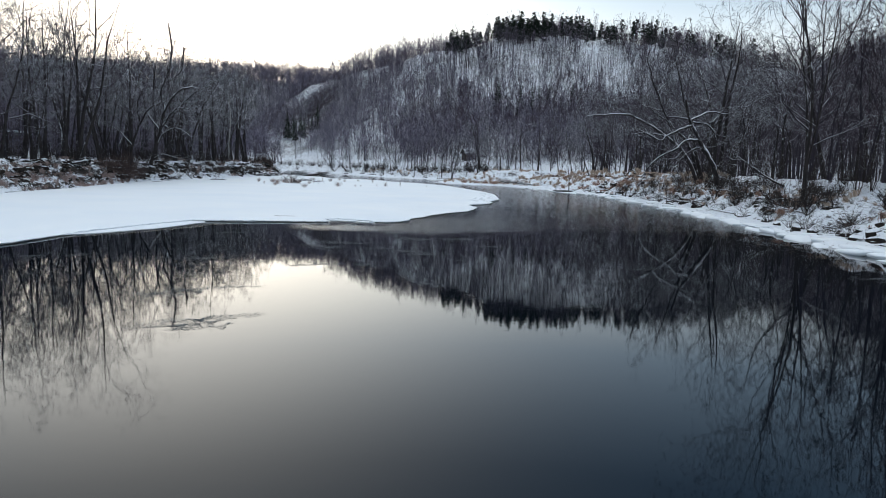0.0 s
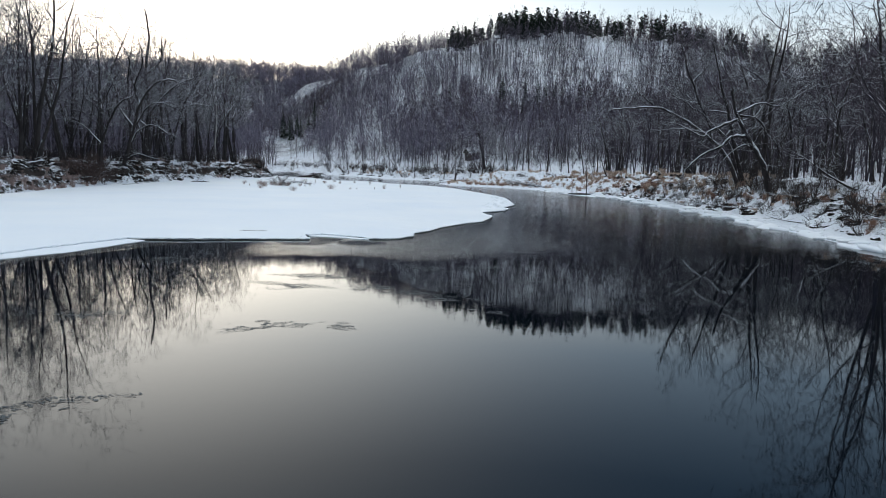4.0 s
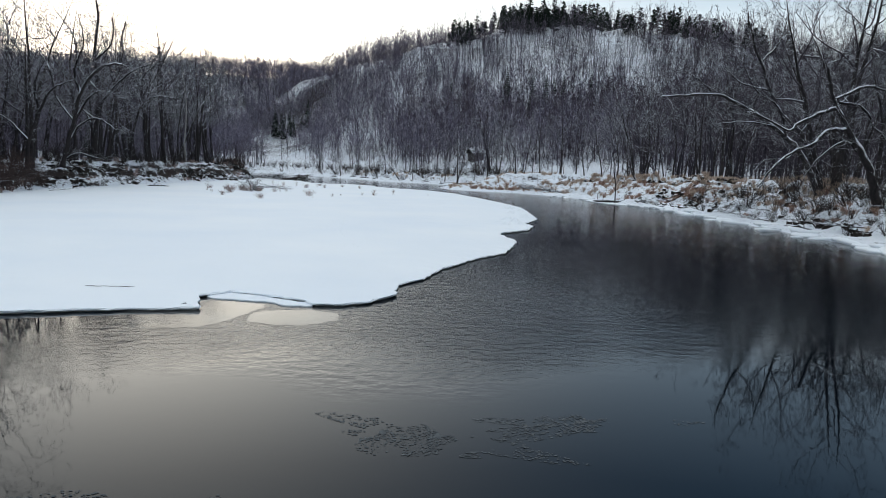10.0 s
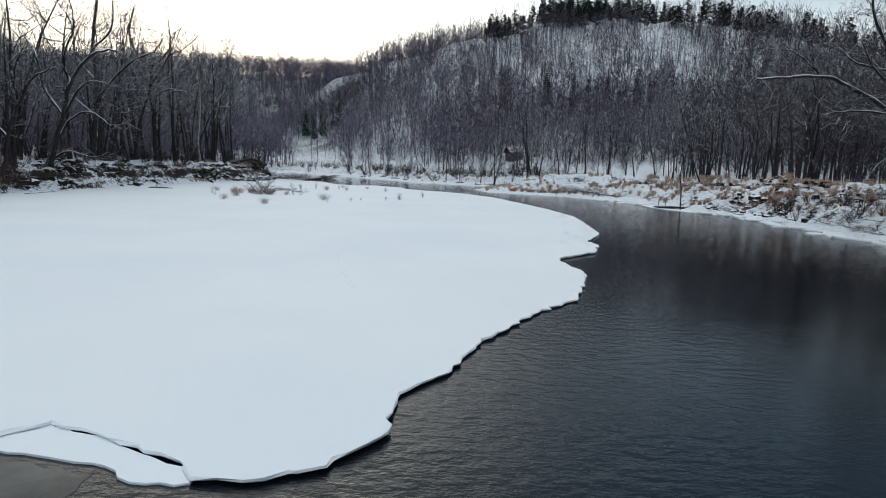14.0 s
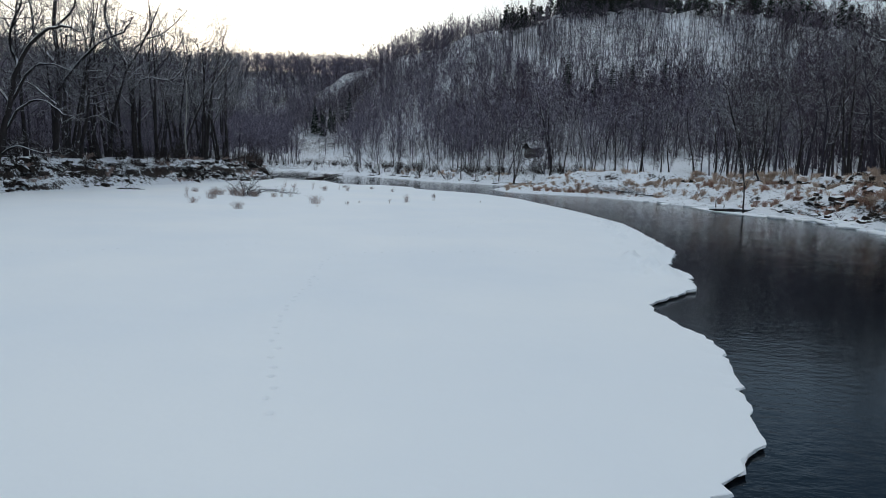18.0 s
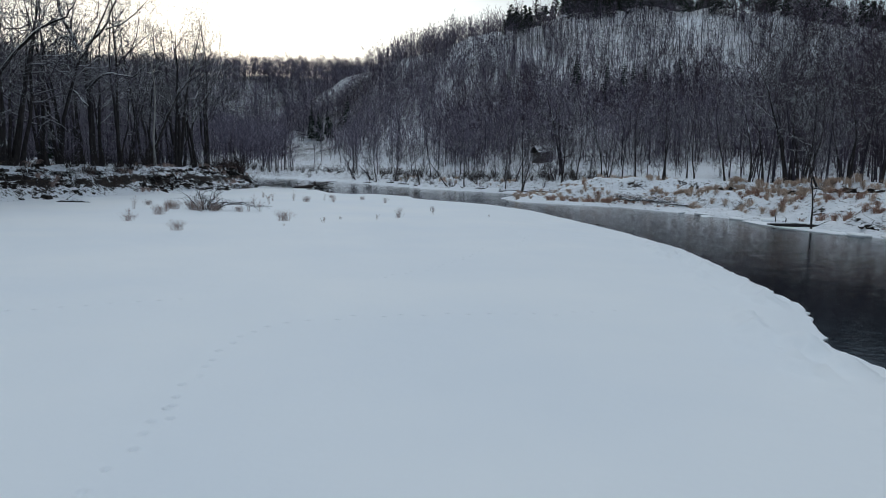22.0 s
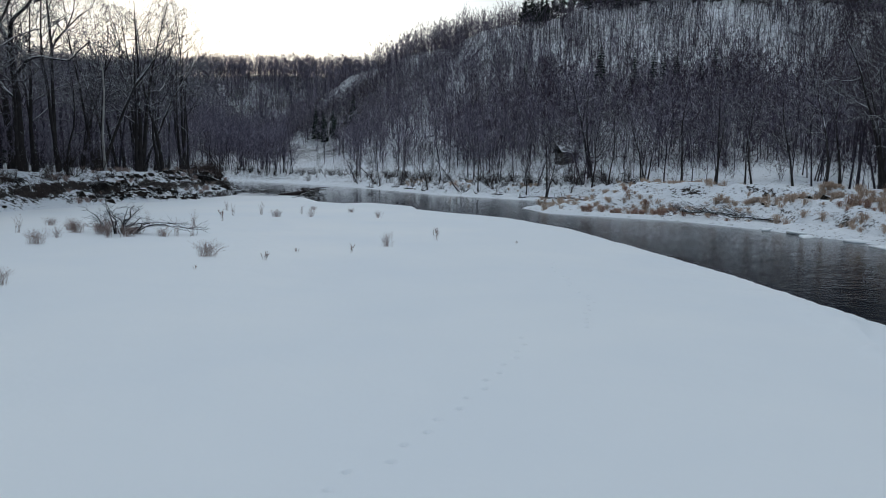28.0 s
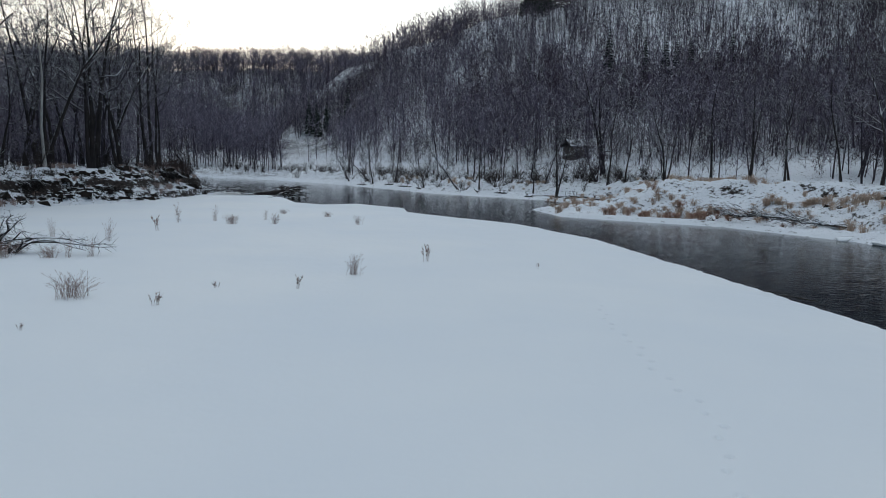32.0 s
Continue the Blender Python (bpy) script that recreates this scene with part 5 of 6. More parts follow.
def swept_mesh(seed, length):
    """A felled top whose limbs all sweep towards the tip."""
    rng = np.random.default_rng(seed)
    s = Soup()
    stem = [np.array([length * u, 0.25 * math.sin(4 * u), 0.12 + 0.55 * math.sin(2.6 * u) * u]) for u in np.linspace(0, 1, 9)]
    s.tube(stem, np.linspace(0.1, 0.02, 9), 7)
    for k in range(46):
        i = rng.integers(1, 8)
        b = stem[i] + (stem[i + 1 if i < 8 else i] - stem[i]) * rng.uniform()
        a, ln = rng.normal(0, 0.42), rng.uniform(1.0, 2.8)
        pts = [b + np.array([math.cos(a) * ln * u, math.sin(a) * ln * u + rng.normal(0, 0.05), max(rng.normal(0.25, 0.3) * u * ln * 0.5, -b[2] + 0.05)]) for u in (0, 0.35, 0.7, 1.0)]
        s.tube(pts, [0.040, 0.034, 0.024, 0.010], 4)
        for _ in range(6):
            c = pts[rng.integers(1, 4)]
            e = c + np.array([rng.uniform(0.2, 0.8), rng.normal(0, 0.28), rng.normal(0.08, 0.16)])
            s.cone(c, e, 0.018)
            s.cone((c + e) / 2, e + rng.normal(0, 0.18, 3), 0.012)
    return s.mesh("fallen_tree", MAT_BARK)


SHORE_WOOD = "driftwood along the low bank"
lay("fallen_tree", "leafless fallen tree top lying on the shore ice", swept_mesh(1250, 8.0), 18.3, 124.7, 0.25, 145, 1.0, 0, SHORE_WOOD)
lay("fallen_tree", "fallen tree crown with arched snowy limbs on the low bank", fallen_mesh(1260, 6.0, 0.12, 16, 1.6), 30.5, 65.0, at_ground(30.5, 65) + 0.3, 165, 1.0, -8, SHORE_WOOD)
lay("fallen_tree", "leafless tree top fallen from the cut bank onto the ice", swept_mesh(1251, 5.6), -35.0, 156.5, 0.5, -12, 1.0, 4, "dead wood by the cut bank")
lay("fallen_tree", "leafless tree top fallen from the cut bank onto the ice", swept_mesh(1252, 5.0), -34.6, 153.5, 0.5, 8, 1.0, 4, "dead wood by the cut bank")
lay("fallen_branch", "leafless fallen branch lying on the shore ice", FALLEN[1], 21.6, 96.9, 0.24, 118, 0.75, 0, SHORE_WOOD)
for k, (x, y, a, s) in enumerate([(24.2, 88, 100, 0.8), (23.6, 92, 120, 0.7), (24, 84, 75, 0.9), (23.8, 79, 110, 0.7), (25, 71, 60, 0.9), (24.4, 63, 80, 0.8), (26, 58, 40, 1.0), (25, 50, 95, 0.9), (24.5, 42, 120, 1.0), (27, 46, 60, 1.0), (27.5, 66, 130, 0.8), (22.6, 101, 110, 0.6)] + [(*offset_point(RIGHT_EDGE[:12], y, d), a, s) for y, d, a, s in zip(np.linspace(36, 96, 20), np.tile([2.5, 5.0, 7.5, 3.5], 7), np.tile([70, 130, 20, 100, 160, 45, 115], 4), np.tile([0.5, 0.75, 0.6, 0.9, 0.45], 6))]):
    lay("fallen_branch", "snow-dusted fallen branch on the low bank", FALLEN[k % 4], x, y, at_ground(x, y) + 0.05, a, s, -4, SHORE_WOOD)
for k, (x, y, a, s) in enumerate([(-34.5, 60, 10, 0.55), (-34.8, 63, -30, 0.5), (-38.5, 86, 15, 0.6), (-35.6, 92, 40, 0.45), (-33.5, 154, 20, 0.7), (-32.5, 157, -15, 0.9), (-33, 159, 5, 0.9), (-34, 156, 35, 0.7)]):
    lay("fallen_branch", "dark fallen branch at the foot of the cut bank", FALLEN[k % 4], x, y, max(at_ground(x, y), 0.2) + 0.06, a, s, -6, "dead wood by the cut bank")


def log_mesh(seed, length, radius):
    rng = np.random.default_rng(seed)
    n = 9
    pts = [np.array([length * (k / (n - 1) - 0.5), rng.normal(0, 0.04), rng.normal(0, 0.03)]) for k in range(n)]
    s = Soup()
    rad = [radius * (1 - 0.35 * k / n) * rng.uniform(0.85, 1.15) for k in range(n)]
    rad[0], rad[-1] = rad[0] * 0.35, rad[-1] * 0.3
    s.tube(pts, rad, 9)
    for k in range(4):
        p = pts[rng.integers(1, n - 1)]
        s.tube([p, p + rng.normal(0, 0.25, 3) + (0, 0, 0.15), p + rng.normal(0, 0.4, 3) + (0, 0, 0.35)], [0.05, 0.035, 0.01], 5)
    return s.mesh("log", MAT_BARK)


lay("log", "dark waterlogged log on the shore ice", log_mesh(1, 4.2, 0.2), 19.1, 107.3, 0.2, 168, 1, 0, SHORE_WOOD)
lay("log", "short snow-capped log on the shore ice", log_mesh(2, 4.2, 0.13), 22.0, 104.4, at_ground(22.0, 104.4) + 0.1, 47, 1, 0, SHORE_WOOD)
lay("log", "snow-capped log stranded on the shore ice", log_mesh(3, 3.4, 0.16), 23.6, 74, 0.32, 95, 1, 0, SHORE_WOOD)
lay("log", "dark log jutting from the top of the cut bank", log_mesh(4, 3.0, 0.2), -40.0, 81.5, at_ground(-40.0, 81.5) + 0.3, 10, 1, -12)
lay("log", "dark log half buried in snow below the cut bank", log_mesh(5, 2.4, 0.13), -33.4, 111, 0.24, 12, 1, 0)


far_rng = np.random.default_rng(31)
for k, u in enumerate(np.linspace(0.02, 0.62, 14)):
    lx = float(np.interp(u, np.linspace(0, 1, 8), [6, 1.8, -5, -12, -22, -31, -48, -75])) + 1.6
    ly = float(np.interp(u, np.linspace(0, 1, 8), [154.5, 159.5, 165, 172, 187, 200, 219, 236])) + 0.8
    lay("log", "dark drift log along the foot of the hill", log_mesh(40 + k % 4, 2.2 + 0.5 * (k % 4), 0.13), lx + far_rng.normal(0, 0.8), ly + far_rng.uniform(0, 2.0), max(at_ground(lx, ly), 0.05) + 0.15, 130 + far_rng.normal(0, 25), 1, 0, "drift logs on the far shore")


# ---- dark root masses hanging from the lip of the cut bank ----
def root_mass(x, y, z, wide, drop, seed):
    rng = np.random.default_rng(seed)
    s = Soup()
    for k in range(int(90 * wide)):
        u = rng.uniform(-0.5, 0.5) * wide
        p = np.array([rng.uniform(-0.9, -0.1), u, rng.uniform(-0.25, 0.1)])
        ln = drop * rng.uniform(0.45, 1.0) * (1 - 1.2 * (u / wide) ** 2)
        m = p + np.array([rng.uniform(0.35, 0.8), rng.normal(0, 0.16), -0.25 * ln + rng.uniform(-0.05, 0.22)])
        e = m + np.array([rng.uniform(0.0, 0.5), rng.normal(0, 0.28), -0.7 * ln])
        s.tube([p, m, e], [0.045, 0.04, 0.008], 3)
        for _ in range(2):
            c = p + (m - p) * rng.uniform(0.4, 1.0)
            s.cone(c, c + np.array([rng.uniform(0.1, 0.4), rng.normal(0, 0.25), rng.uniform(-0.45, 0.12)]), 0.028)
    ob = tagged(new("root_mass", s.mesh("root_mass", MAT_ROOT)), "dark tangled root mass hanging from the cut bank", "roots", "root masses on the cut bank")
    ob.matrix_basis = pose(x, y, z, 0, 0, rng.uniform(-12, 12))


for k, (y, d, wide, drop) in enumerate([(112.0, 3.4, 2.4, 1.3), (119.5, 3.2, 3.2, 1.7), (123.2, 3.0, 2.2, 1.4), (131.5, 2.6, 1.8, 0.9), (139.0, 2.4, 1.6, 0.8), (150.5, 3.0, 3.0, 1.2), (103.0, 3.0, 2.2, 0.9), (97.5, 3.2, 2.8, 1.0), (88.0, 3.4, 2.0, 1.0), (82.0, 3.2, 2.6, 1.0)]):
    rx, ry = offset_point(LEFT_BASE[:12], y, -d)
    root_mass(rx, ry, at_ground(rx, ry) + 0.05, wide, drop, 1300 + k)


# ---- root wad at the tip of the ice ----
def root_wad():
    rng = np.random.default_rng(15)
    s = Soup()
    s.tube([(-2.4, 0.2, 0.12), (-1.0, 0.1, 0.25), (0, 0, 0.4), (0.5, 0, 0.45)], [0.14, 0.2, 0.3, 0.36], 9)
    for k in range(60):
        a, r = rng.uniform(0, 2 * math.pi), rng.uniform(0.3, 1.0)
        p = np.array([rng.uniform(0.0, 0.5), 0.25 * math.cos(a), 0.40 + 0.2 * math.sin(a)])
        m = p + np.array([rng.normal(0.2, 0.3), 0.6 * r * math.cos(a), 0.28 * r * math.sin(a) + 0.08])
        e = m + np.array([rng.normal(0.2, 0.4), 0.5 * r * math.cos(a) + rng.normal(0, 0.3), rng.normal(-0.1, 0.18)])
        f = e + rng.normal(0, 0.22, 3) * (1, 1, 0.5)
        s.tube([p, m, e, f], [0.06, 0.045, 0.03, 0.012], 4)
    ob = tagged(new("root_wad", s.mesh("root_wad", MAT_SHRUB)), "dark upturned root wad stranded on the ice tip", "driftwood")
    ob.matrix_basis = pose(-25.5, 154.5, 0.12, 0, 0, -10) @ Matrix.Diagonal((1.5, 1.8, 1.1, 1))


root_wad()


# ---- growth standing in the snow on the ice ----
def dead_bush():
    t = thing("dead_bush", "broken dead shrub with bent dark stems in the snow", "dead shrub")
    rng = np.random.default_rng(19)
    for k in range(20):
        s = Soup()
        low = k < 4
        a = rng.uniform(-0.5, 0.5) if low else rng.uniform(0, 2 * math.pi)
        ln = rng.uniform(3.4, 5.2) if low else rng.uniform(0.4, 1.5)
        top = rng.uniform(0.6, 0.9) if low else rng.uniform(0.8, 2.1)
        p = np.array([rng.normal(0, 0.35), rng.normal(0, 0.25), -0.1])
        line = [p]
        for u in (0.15, 0.35, 0.6, 0.8, 1.0):
            hgt = top * math.sin(min(u * 3.0, 1.57)) - 0.35 * u if low else top * (u - 0.25 * u * u * ln)
            line.append(p + np.array([math.cos(a) * ln * u, math.sin(a) * ln * u * 0.7, hgt + 0.1]) + rng.normal(0, 0.07, 3))
        s.tube(flowing(line, 3), np.interp(np.linspace(0, 1, 16), [0, 1], [0.055, 0.010]), 5)
        for j in range(14):
            i = rng.integers(2, 6)
            b = line[i - 1] + (line[i] - line[i - 1]) * rng.uniform(0, 1)
            e = b + rng.normal(0, 1, 3) * (0.34, 0.3, 0.24) + np.array([0.1 * math.cos(a), 0.1 * math.sin(a), 0.1])
            s.cone(b, e, 0.013)
            s.cone(b + (e - b) * 0.5, e + rng.normal(0, 0.2, 3), 0.009)
        part("stem", s.mesh("stem", MAT_BARK), t)
    t.matrix_basis = pose(-21.3, 106.8, 0.17)


dead_bush()


def weed_mesh(seed, height, stems, wide, leafy=False):
    """Dead stems that fan out from one root, with fine side sprays or withered leaves."""
    rng = np.random.default_rng(seed)
    s = Soup()
    for k in range(stems):
        a = rng.uniform(0, 2 * math.pi)
        p = np.array([rng.normal(0, 0.22), rng.normal(0, 0.22), 0]) * wide
        h = height * rng.uniform(0.45, 1.0)
        out = wide * rng.uniform(0.15, 0.9)
        m = p + np.array([math.cos(a) * out * 0.35, math.sin(a) * out * 0.35, h * 0.6])
        e = p + np.array([math.cos(a) * out, math.sin(a) * out, h]) + rng.normal(0, 0.04, 3) * height
        s.tube([p + (0, 0, -0.1), m, e], [0.0045, 0.0036, 0.002], 3)
        for j in range(5):
            b = m + (e - m) * rng.uniform(-0.3, 1)
            s.cone(b, b + unit(e - m + rng.normal(0, 0.25, 3)) * 0.13 * height + rng.normal(0, 0.03, 3) * height, 0.0035 if not leafy else 0.02)
    return s.mesh("weed", MAT_WEED)


WEEDS = [weed_mesh(800, 0.85, 48, 0.5), weed_mesh(801, 0.66, 80, 0.7), weed_mesh(802, 0.85, 6, 0.2, True), weed_mesh(803, 0.4, 7, 0.25, True), weed_mesh(804, 1.0, 14, 0.28)]
WEED_AT = [(-7.4, 104.3, 0, 1.0), (-5.5, 107.6, 2, 1.1), (-13.5, 99.3, 1, 1.25), (-11.0, 98.7, 3, 0.9), (-10.6, 101.2, 3, 0.6), (-19.4, 111.2, 4, 1.0), (-19.7, 116.0, 2, 1.3), (-17.9, 120.9, 1, 1.0),
           (-20.8, 105.0, 4, 1.1), (-20.2, 105.6, 1, 1.2), (-21.3, 105.8, 0, 1.2), (-18.0, 106.2, 4, 0.9), (-17.4, 106.6, 4, 0.8), (-18.6, 106.0, 1, 0.9), (-22.3, 102.0, 1, 1.2), (-22.6, 107.4, 1, 1.3), (-23.4, 106.6, 1, 1.2), (-21.9, 106.3, 1, 1.1), (-24.2, 107.6, 0, 1.1), (-22.9, 108.4, 1, 1.0), (-20.4, 106.9, 1, 0.9), (-21.4, 96.5, 1, 0.9), (-16.6, 92.0, 1, 1.0)]
WEED_FAR = [(-15.6, 121.5, 0, 0.9), (-11.0, 122.0, 0, 0.8), (-17.0, 124.0, 4, 0.7), (-19.5, 122.5, 4, 0.9), (-21.0, 121.0, 4, 0.8), (-22.5, 112.0, 4, 0.9), (-24.5, 108.0, 1, 1.0), (-26.0, 106.0, 4, 0.9), (-27.0, 110.0, 1, 0.9),
           (-24.0, 101.5, 3, 0.9), (-8.4, 101.5, 2, 0.7), (-1.6, 106.8, 2, 0.35), (-12.5, 96.0, 3, 0.4), (-23.0, 104.5, 0, 0.8), (-14.0, 127.0, 1, 0.7), (-17.5, 129.0, 1, 0.7), (-23.5, 126.0, 4, 0.8)]
wrng = np.random.default_rng(3)
for x, y, k, s in WEED_AT + WEED_FAR:
    words = ["pale clump of dead weed stems in the snow", "low brown tuft of dead weeds in the snow", "single dark dead weed stalk in the snow", "few dark dead leaves poking from the snow", "thin brown weed stalks standing in snow"][k]
    ob = tagged(new("dead_weed", WEEDS[k]), words, "weed", "weeds on the ice")
    ob.matrix_basis = pose(x, y, 0.15, 0, 0, wrng.uniform(0, 360)) @ Matrix.Scale(s * (0.82 if k < 2 else 1.0), 4)


def crack(x, y, length, turn, seed, wide=1.0):
    """A thin dark tube, painted shade of a crack where the sheet has settled."""
    rng = np.random.default_rng(seed)
    s = Soup()
    pts = [np.array([length * (u - 0.5), rng.normal(0, 0.03), 0.0]) for u in np.linspace(0, 1, 12)]
    s.tube(pts, [0.003] + [0.010 * wide * rng.uniform(0.5, 1.3) for _ in range(10)] + [0.003], 5)
    ob = tagged(new("ice_crack", s.mesh("ice_crack", MAT_CRACK_SHADE)), "thin dark crack in the snow near the ice lip", "crack", "cracks in the ice")
    ob.matrix_basis = pose(x, y, 0.165, 0, 0, turn)


crack(-9.0, 46.3, 1.3, 4, 1)
crack(5.3, 102.6, 1.1, -55, 2, 1.5)
crack(5.0, 103.4, 0.8, -30, 3, 1.4)


# ---- shore ice slabs along the low bank ----
def slab_mesh(seed):
    rng = np.random.default_rng(seed)
    n = 11
    ang = np.sort(rng.uniform(0, 2 * math.pi, n))
    r = rng.uniform(0.65, 1.0, n)
    x, y = np.cos(ang) * r * 1.5, np.sin(ang) * r * 0.75
    v = np.concatenate([np.column_stack([x * 0.93, y * 0.93, np.full(n, -0.09)]), np.column_stack([x, y, np.full(n, 0.03)]), np.column_stack([x * 0.93, y * 0.93, 0.11 + rng.normal(0, 0.015, n)]), [[0, 0, 0.15]]])
    q = [(a * n + k, a * n + (k + 1) % n, (a + 1) * n + (k + 1) % n, (a + 1) * n + k) for a in (0, 1) for k in range(n)]
    t = [(2 * n + k, 2 * n + (k + 1) % n, 3 * n) for k in range(n)]
    return raw_mesh("ice_slab", v, [np.array(q), np.array(t)], MAT_SNOW, True)


SLABS = [slab_mesh(k) for k in range(5)]
irng = np.random.default_rng(12)
for y in np.concatenate([np.arange(32, 100, 1.15), np.arange(100, 122, 2.4)]):
    d = irng.normal(0.1, 0.55)
    x, y = offset_point(RIGHT_EDGE[:13], y, d)
    ob = tagged(new("ice_slab", SLABS[irng.integers(5)]), "broken slab of snowy shore ice at the waterline", "ice slab", "shore ice slabs")
    ob.matrix_basis = pose(x, y, -0.01 + 0.16 * step(0, 1.2, d + 0.3), irng.uniform(-5, 5), irng.uniform(-5, 5), 85 + irng.normal(0, 22)) @ Matrix.Scale(irng.uniform(0.55, 1.25), 4)


# ---- thin new ice beside the lip and slush pans on the water ----
def sheet(name, label, outline, z, thick, mat):
    n = len(outline)
    mid = outline.mean(axis=0)
    v = np.concatenate([np.column_stack([outline, np.full(n, z - 0.03)]), np.column_stack([outline, np.full(n, z + thick * 0.6)]), np.column_stack([mid + (outline - mid) * 0.992, np.full(n, z + thick)])])
    q = [(a * n + k, a * n + (k + 1) % n, (a + 1) * n + (k + 1) % n, (a + 1) * n + k) for a in (0, 1) for k in range(n)]
    t = [tuple(2 * n + i for i in f) for f in mathutils.geometry.tessellate_polygon([[Vector((x, y, 0)) for x, y in outline]])]
    t = [f if np.cross(v[f[1]][:2] - v[f[0]][:2], v[f[2]][:2] - v[f[0]][:2]) > 0 else f[::-1] for f in t]
    return tagged(new(name, raw_mesh(name, v, [np.array(q), np.array(t)], mat, False)), label, "ice", "thin ice beside the sheet")


def closed(points, seed, spacing=0.16, amount=0.035):
    return np.array(ragged(points + points[:1], spacing, amount, seed)[:-1])


sheet("snowy_ice_shelf", "low shelf of snow-dusted ice in the notch", closed([(-6.3, 46.1), (-5.9, 46.7), (-4.8, 46.3), (-4.2, 45.9), (-3.3, 45.5), (-3.3, 45.2), (-4.0, 45.15), (-4.5, 45.5), (-5.4, 45.7), (-6.0, 45.8)], 5), 0.0, 0.03, MAT_SNOW)
sheet("thin_ice_sheet", "smooth dark sheet of new thin ice", closed([(-7.6, 43.9), (-5.9, 44.3), (-6.1, 45.6), (-5.3, 45.5), (-4.5, 45.3), (-4.5, 44.7), (-4.7, 44.0), (-4.9, 43.3), (-5.3, 42.6), (-6.6, 42.3)], 6), -0.004, 0.008, MAT_THIN)
sheet("thin_ice_sheet", "smooth dark sheet of new thin ice", closed([(-4.6, 44.3), (-4.1, 44.6), (-3.2, 44.8), (-2.5, 44.4), (-2.4, 43.8), (-2.8, 43.3), (-3.3, 43.0), (-3.9, 43.05), (-4.5, 43.3)], 7), -0.004, 0.008, MAT_THIN)


def band(name, label, inner, outer, z, thick, mat, seed, group="thin ice beside the sheet"):
    """A narrow sheet between two lines that run side by side."""
    rng = np.random.default_rng(seed)
    n = 70
    u = np.linspace(0, 1, n)
    a, b = (np.column_stack([np.interp(u, np.linspace(0, 1, len(q)), [p[c] for p in q]) for c in (0, 1)]) for q in (inner, outer))
    b = b + np.column_stack([0.10 * smooth_noise(b[:, 0], b[:, 1], 0.9, seed), 0.10 * smooth_noise(b[:, 0], b[:, 1], 0.8, seed + 1)]) + rng.normal(0, 0.012, (n, 2))
    rows = [np.column_stack([a, np.full(n, z + thick)]), np.column_stack([a + (b - a) * 0.94, np.full(n, z + thick)]), np.column_stack([b, np.full(n, z + thick * 0.5)]), np.column_stack([b, np.full(n, z - 0.03)])]
    q = [(r * n + k, r * n + k + 1, (r + 1) * n + k + 1, (r + 1) * n + k) for r in range(3) for k in range(n - 1)]
    tagged(new(name, raw_mesh(name, np.concatenate(rows), [np.array(q)], mat, False)), label, "ice", group)


SHELF_IN = [(-18.6, 28.2), (-16.5, 31.0), (-16.0, 35.0), (-14.9, 39.6), (-13.7, 42.6)]
SHELF_OUT = [(-18.2, 27.8), (-16.2, 33.4), (-14.8, 35.6), (-13.5, 38.2), (-12.5, 42.2)]
GREY_OUT = [(-17.8, 27.4), (-15.5, 33.0), (-14.0, 35.2), (-12.6, 38.0), (-11.0, 42.2)]
band("snowy_ice_shelf", "low shelf of snow-dusted ice along the lip", SHELF_IN, SHELF_OUT, 0.0, 0.035, MAT_SNOW, 10)
band("thin_ice_sheet", "smooth grey margin of new thin ice", [(x - 0.1, y) for x, y in SHELF_OUT], GREY_OUT, -0.004, 0.008, MAT_THIN, 9)
sheet("snowy_ice_shelf", "low shelf of snowy shore ice under a log", closed([(20.8, 101.6), (18.9, 102.6), (17.7, 106), (17.0, 109.5), (16.9, 112.2), (18.6, 112.4), (19.8, 108), (20.9, 104)], 11), 0.0, 0.06, MAT_SNOW)


def slush_pan(cx, cy, rx, ry, turn, seed):
    """A drifting patch of slush: many small flakes close together."""
    rng = np.random.default_rng(seed)
    s = Soup()
    c, d = math.cos(radians(turn)), math.sin(radians(turn))
    count = int(2600 * rx * ry)
    for k in range(count):
        a, r = rng.uniform(0, 2 * math.pi), math.sqrt(rng.uniform())
        lump = 1 + 0.35 * math.sin(3 * a + seed) + 0.2 * math.sin(7 * a + 2 * seed)
        x, y = math.cos(a) * r * rx * lump, math.sin(a) * r * ry * lump
        if smooth_noise(np.array([x]), np.array([y]), 0.5, 60 + seed)[0] < -0.12:
            continue
        n = 4
        ang = np.linspace(0, 2 * math.pi, n, endpoint=False) + rng.uniform(0, 1)
        rad = rng.uniform(0.006, 0.020) * rng.uniform(0.6, 1.2, n)
        v = np.column_stack([cx + x * c - y * d + np.cos(ang) * rad * 1.5, cy + x * d + y * c + np.sin(ang) * rad, np.full(n, 0.006)])
        top = np.array([[v[:, 0].mean(), v[:, 1].mean(), 0.009]])
        s.add(np.concatenate([v, top]), None, [(i, (i + 1) % n, n) for i in range(n)])
    tagged(new("slush_pan", s.mesh("slush_pan", MAT_SLUSH, False)), "loose pan of grey slush ice drifting on the water", "slush ice", "slush pans", "stuff")


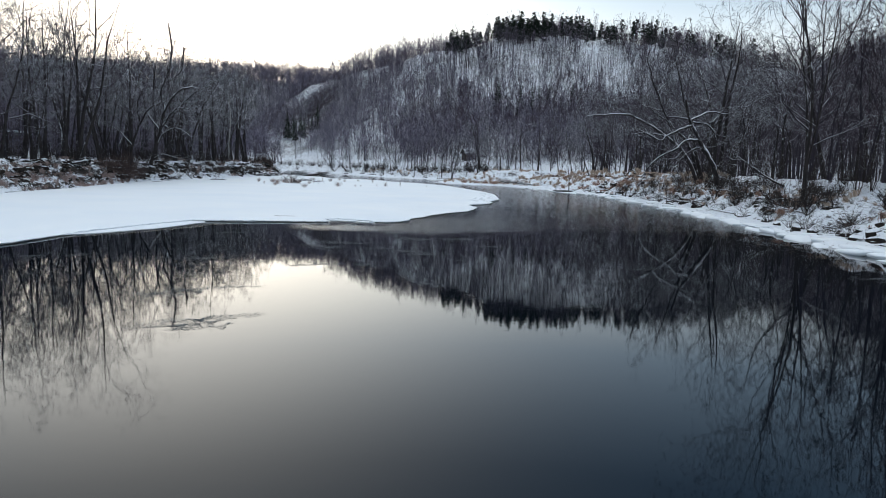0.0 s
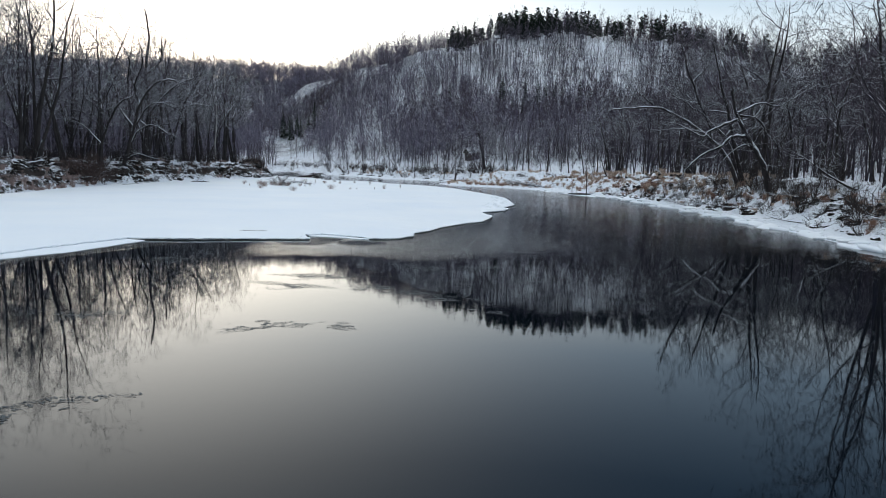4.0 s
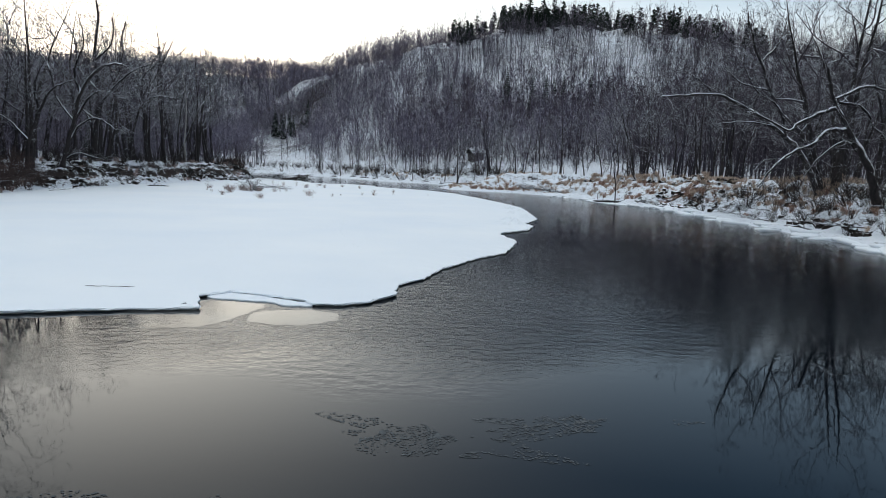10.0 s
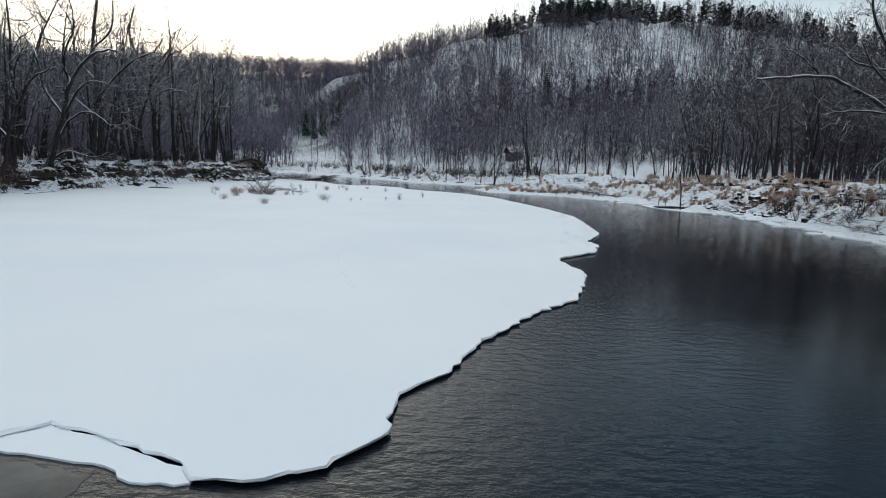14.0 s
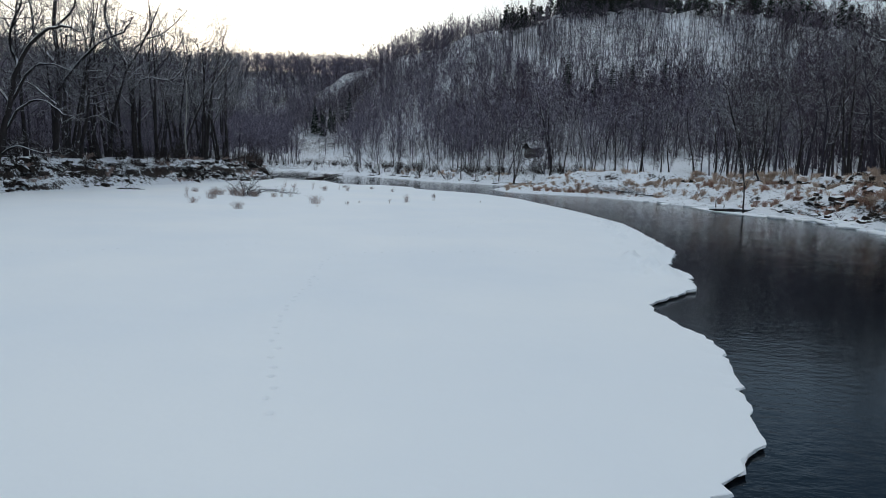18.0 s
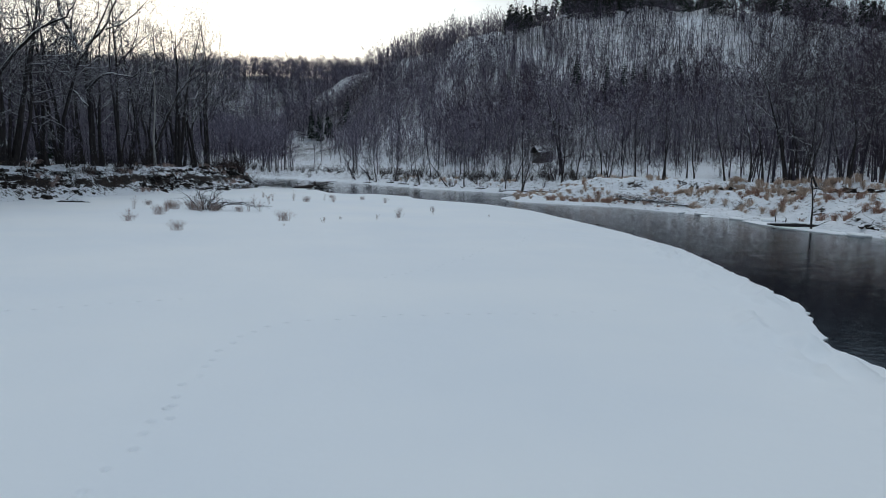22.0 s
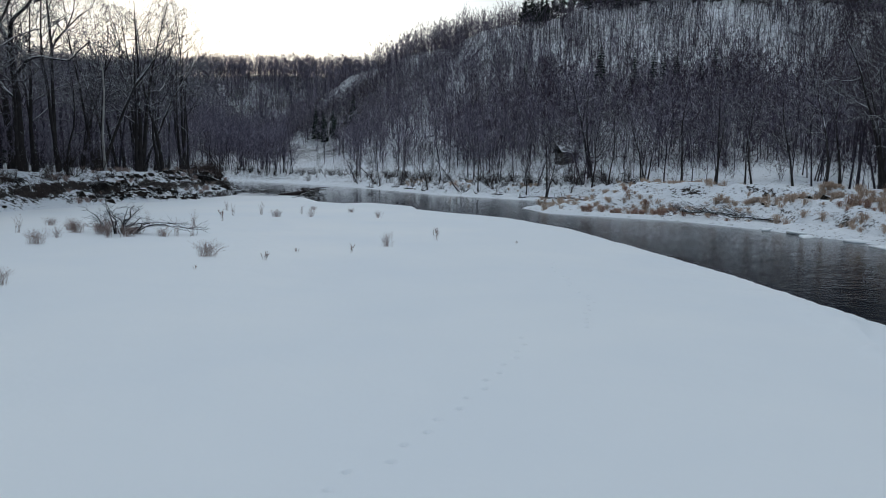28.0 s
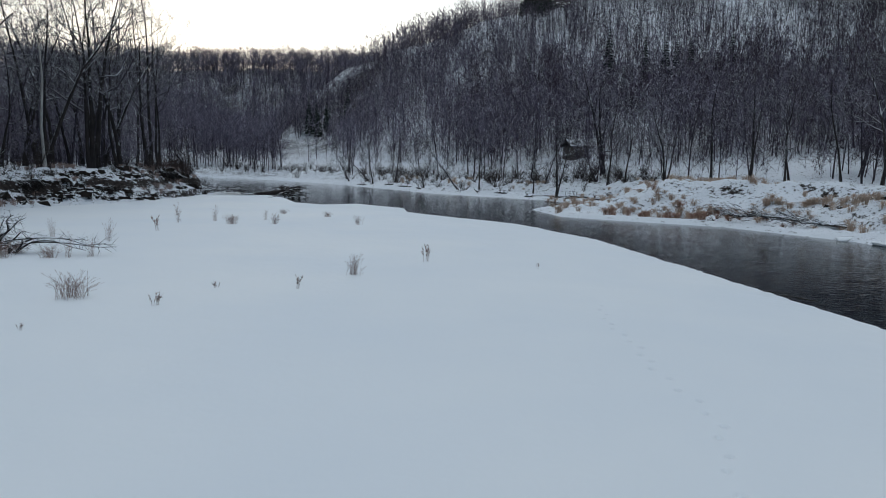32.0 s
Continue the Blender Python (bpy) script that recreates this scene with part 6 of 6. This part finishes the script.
for k, (x, y, a, b, t) in enumerate([(-4.4, 32.5, 1.1, 0.5, -15), (-3.6, 34.3, 1.5, 0.5, 8), (-1.8, 32.5, 0.9, 0.45, 20), (-0.7, 31.8, 0.8, 0.4, -10), (0.3, 31.1, 0.9, 0.4, 15), (1.6, 29.6, 1.0, 0.35, -8), (-9.6, 37.3, 1.3, 0.35, 20), (-0.2, 36.6, 1.5, 0.5, -20),
                                    (1.9, 37.3, 1.4, 0.4, 10), (-3.9, 27.4, 0.8, 0.4, 30), (-2.5, 27.6, 0.7, 0.35, 0), (-12.8, 27.6, 1.4, 0.5, 25), (-8.6, 27.9, 1.5, 0.4, 10), (-4.6, 18.0, 1.2, 0.7, 40), (-6.4, 21.5, 1.6, 0.6, 35), (3.4, 34.4, 1.3, 0.35, 6)]):
    slush_pan(x, y, a, b, t, k)


# ---- small hut on the hillside ----
def hut():
    t = thing("hut", "small dark board hut with a snow-patched roof", "hut")
    x, y = 7.4, 188.7
    z = at_ground(x, y)
    w, d, h = 1.4, 1.2, 1.5
    for k in range(9):
        bm = bmesh.new()
        bmesh.ops.create_cube(bm, size=1, matrix=pose(-w + (k + 0.5) * 2 * w / 9, -d, h / 2 - 0.9) @ Matrix.Diagonal((2 * w / 9 - 0.03, 0.08, h + 1.8, 1)))
        me = bpy.data.meshes.new("board")
        bm.to_mesh(me)
        bm.free()
        me.materials.append(MAT_WOOD)
        part("board", me, t)
    for name, m in (("side_wall", pose(-w, 0, h / 2 - 0.9) @ Matrix.Diagonal((0.1, 2 * d, h + 1.8, 1))), ("side_wall", pose(w, 0, h / 2 - 0.9) @ Matrix.Diagonal((0.1, 2 * d, h + 1.8, 1))), ("back_wall", pose(0, d, h / 2 - 0.9) @ Matrix.Diagonal((2 * w, 0.1, h + 1.8, 1)))):
        bm = bmesh.new()
        bmesh.ops.create_cube(bm, size=1, matrix=m)
        me = bpy.data.meshes.new(name)
        bm.to_mesh(me)
        bm.free()
        me.materials.append(MAT_WOOD)
        part(name, me, t)
    v = [(-w - 0.4, -d - 0.4, h), (w + 0.4, -d - 0.4, h), (w + 0.4, d + 0.4, h), (-w - 0.4, d + 0.4, h), (-w - 0.4, 0, h + 1.1), (w + 0.4, 0, h + 1.1)]
    v += [(a, b, c + 0.14) for a, b, c in v]
    f4 = [(6, 7, 11, 10), (8, 9, 10, 11), (0, 1, 7, 6), (2, 3, 9, 8), (0, 4, 5, 1), (3, 2, 5, 4), (0, 6, 10, 4), (4, 10, 9, 3), (1, 5, 11, 7), (5, 2, 8, 11)]
    part("roof", raw_mesh("roof", v, np.array(f4), MAT_ROOF), t, "dark gable roof patched with snow")
    t.matrix_basis = pose(x, y, z, 0, 0, 25)


hut()


# ---- low shed in the woods ----
def shed():
    t = thing("shed", "long low grey shed with a snow-edged flat roof", "shed")
    x, y, w, d = -66.0, 104.0, 6.0, 2.5
    z = at_ground(x, y)
    h = max(6.2 - z, 2.2)
    pieces = [("board", pose(-w + (k + 0.5) * 2 * w / 16, -d, h / 2 - 0.4), (2 * w / 16 - 0.03, 0.08, h + 0.8), MAT_WOOD) for k in range(16)]
    pieces += [("side_wall", pose(q, 0, h / 2 - 0.4), (0.1, 2 * d - 0.2, h + 0.8), MAT_WOOD) for q in (-w, w)]
    pieces += [("back_wall", pose(0, d, h / 2 - 0.4), (2 * w, 0.1, h + 0.8), MAT_WOOD), ("roof", pose(0, 0, h + 0.14), (2 * w + 0.8, 2 * d + 0.8, 0.28), MAT_SNOW)]
    for name, m, size, mat in pieces:
        bm = bmesh.new()
        bmesh.ops.create_cube(bm, size=1, matrix=m @ Matrix.Diagonal((*size, 1)))
        me = bpy.data.meshes.new(name)
        bm.to_mesh(me)
        bm.free()
        me.materials.append(mat)
        part(name, me, t, "snow lying on the flat roof" if name == "roof" else "")
    t.matrix_basis = pose(x, y, z, 0, 0, -6)


shed()
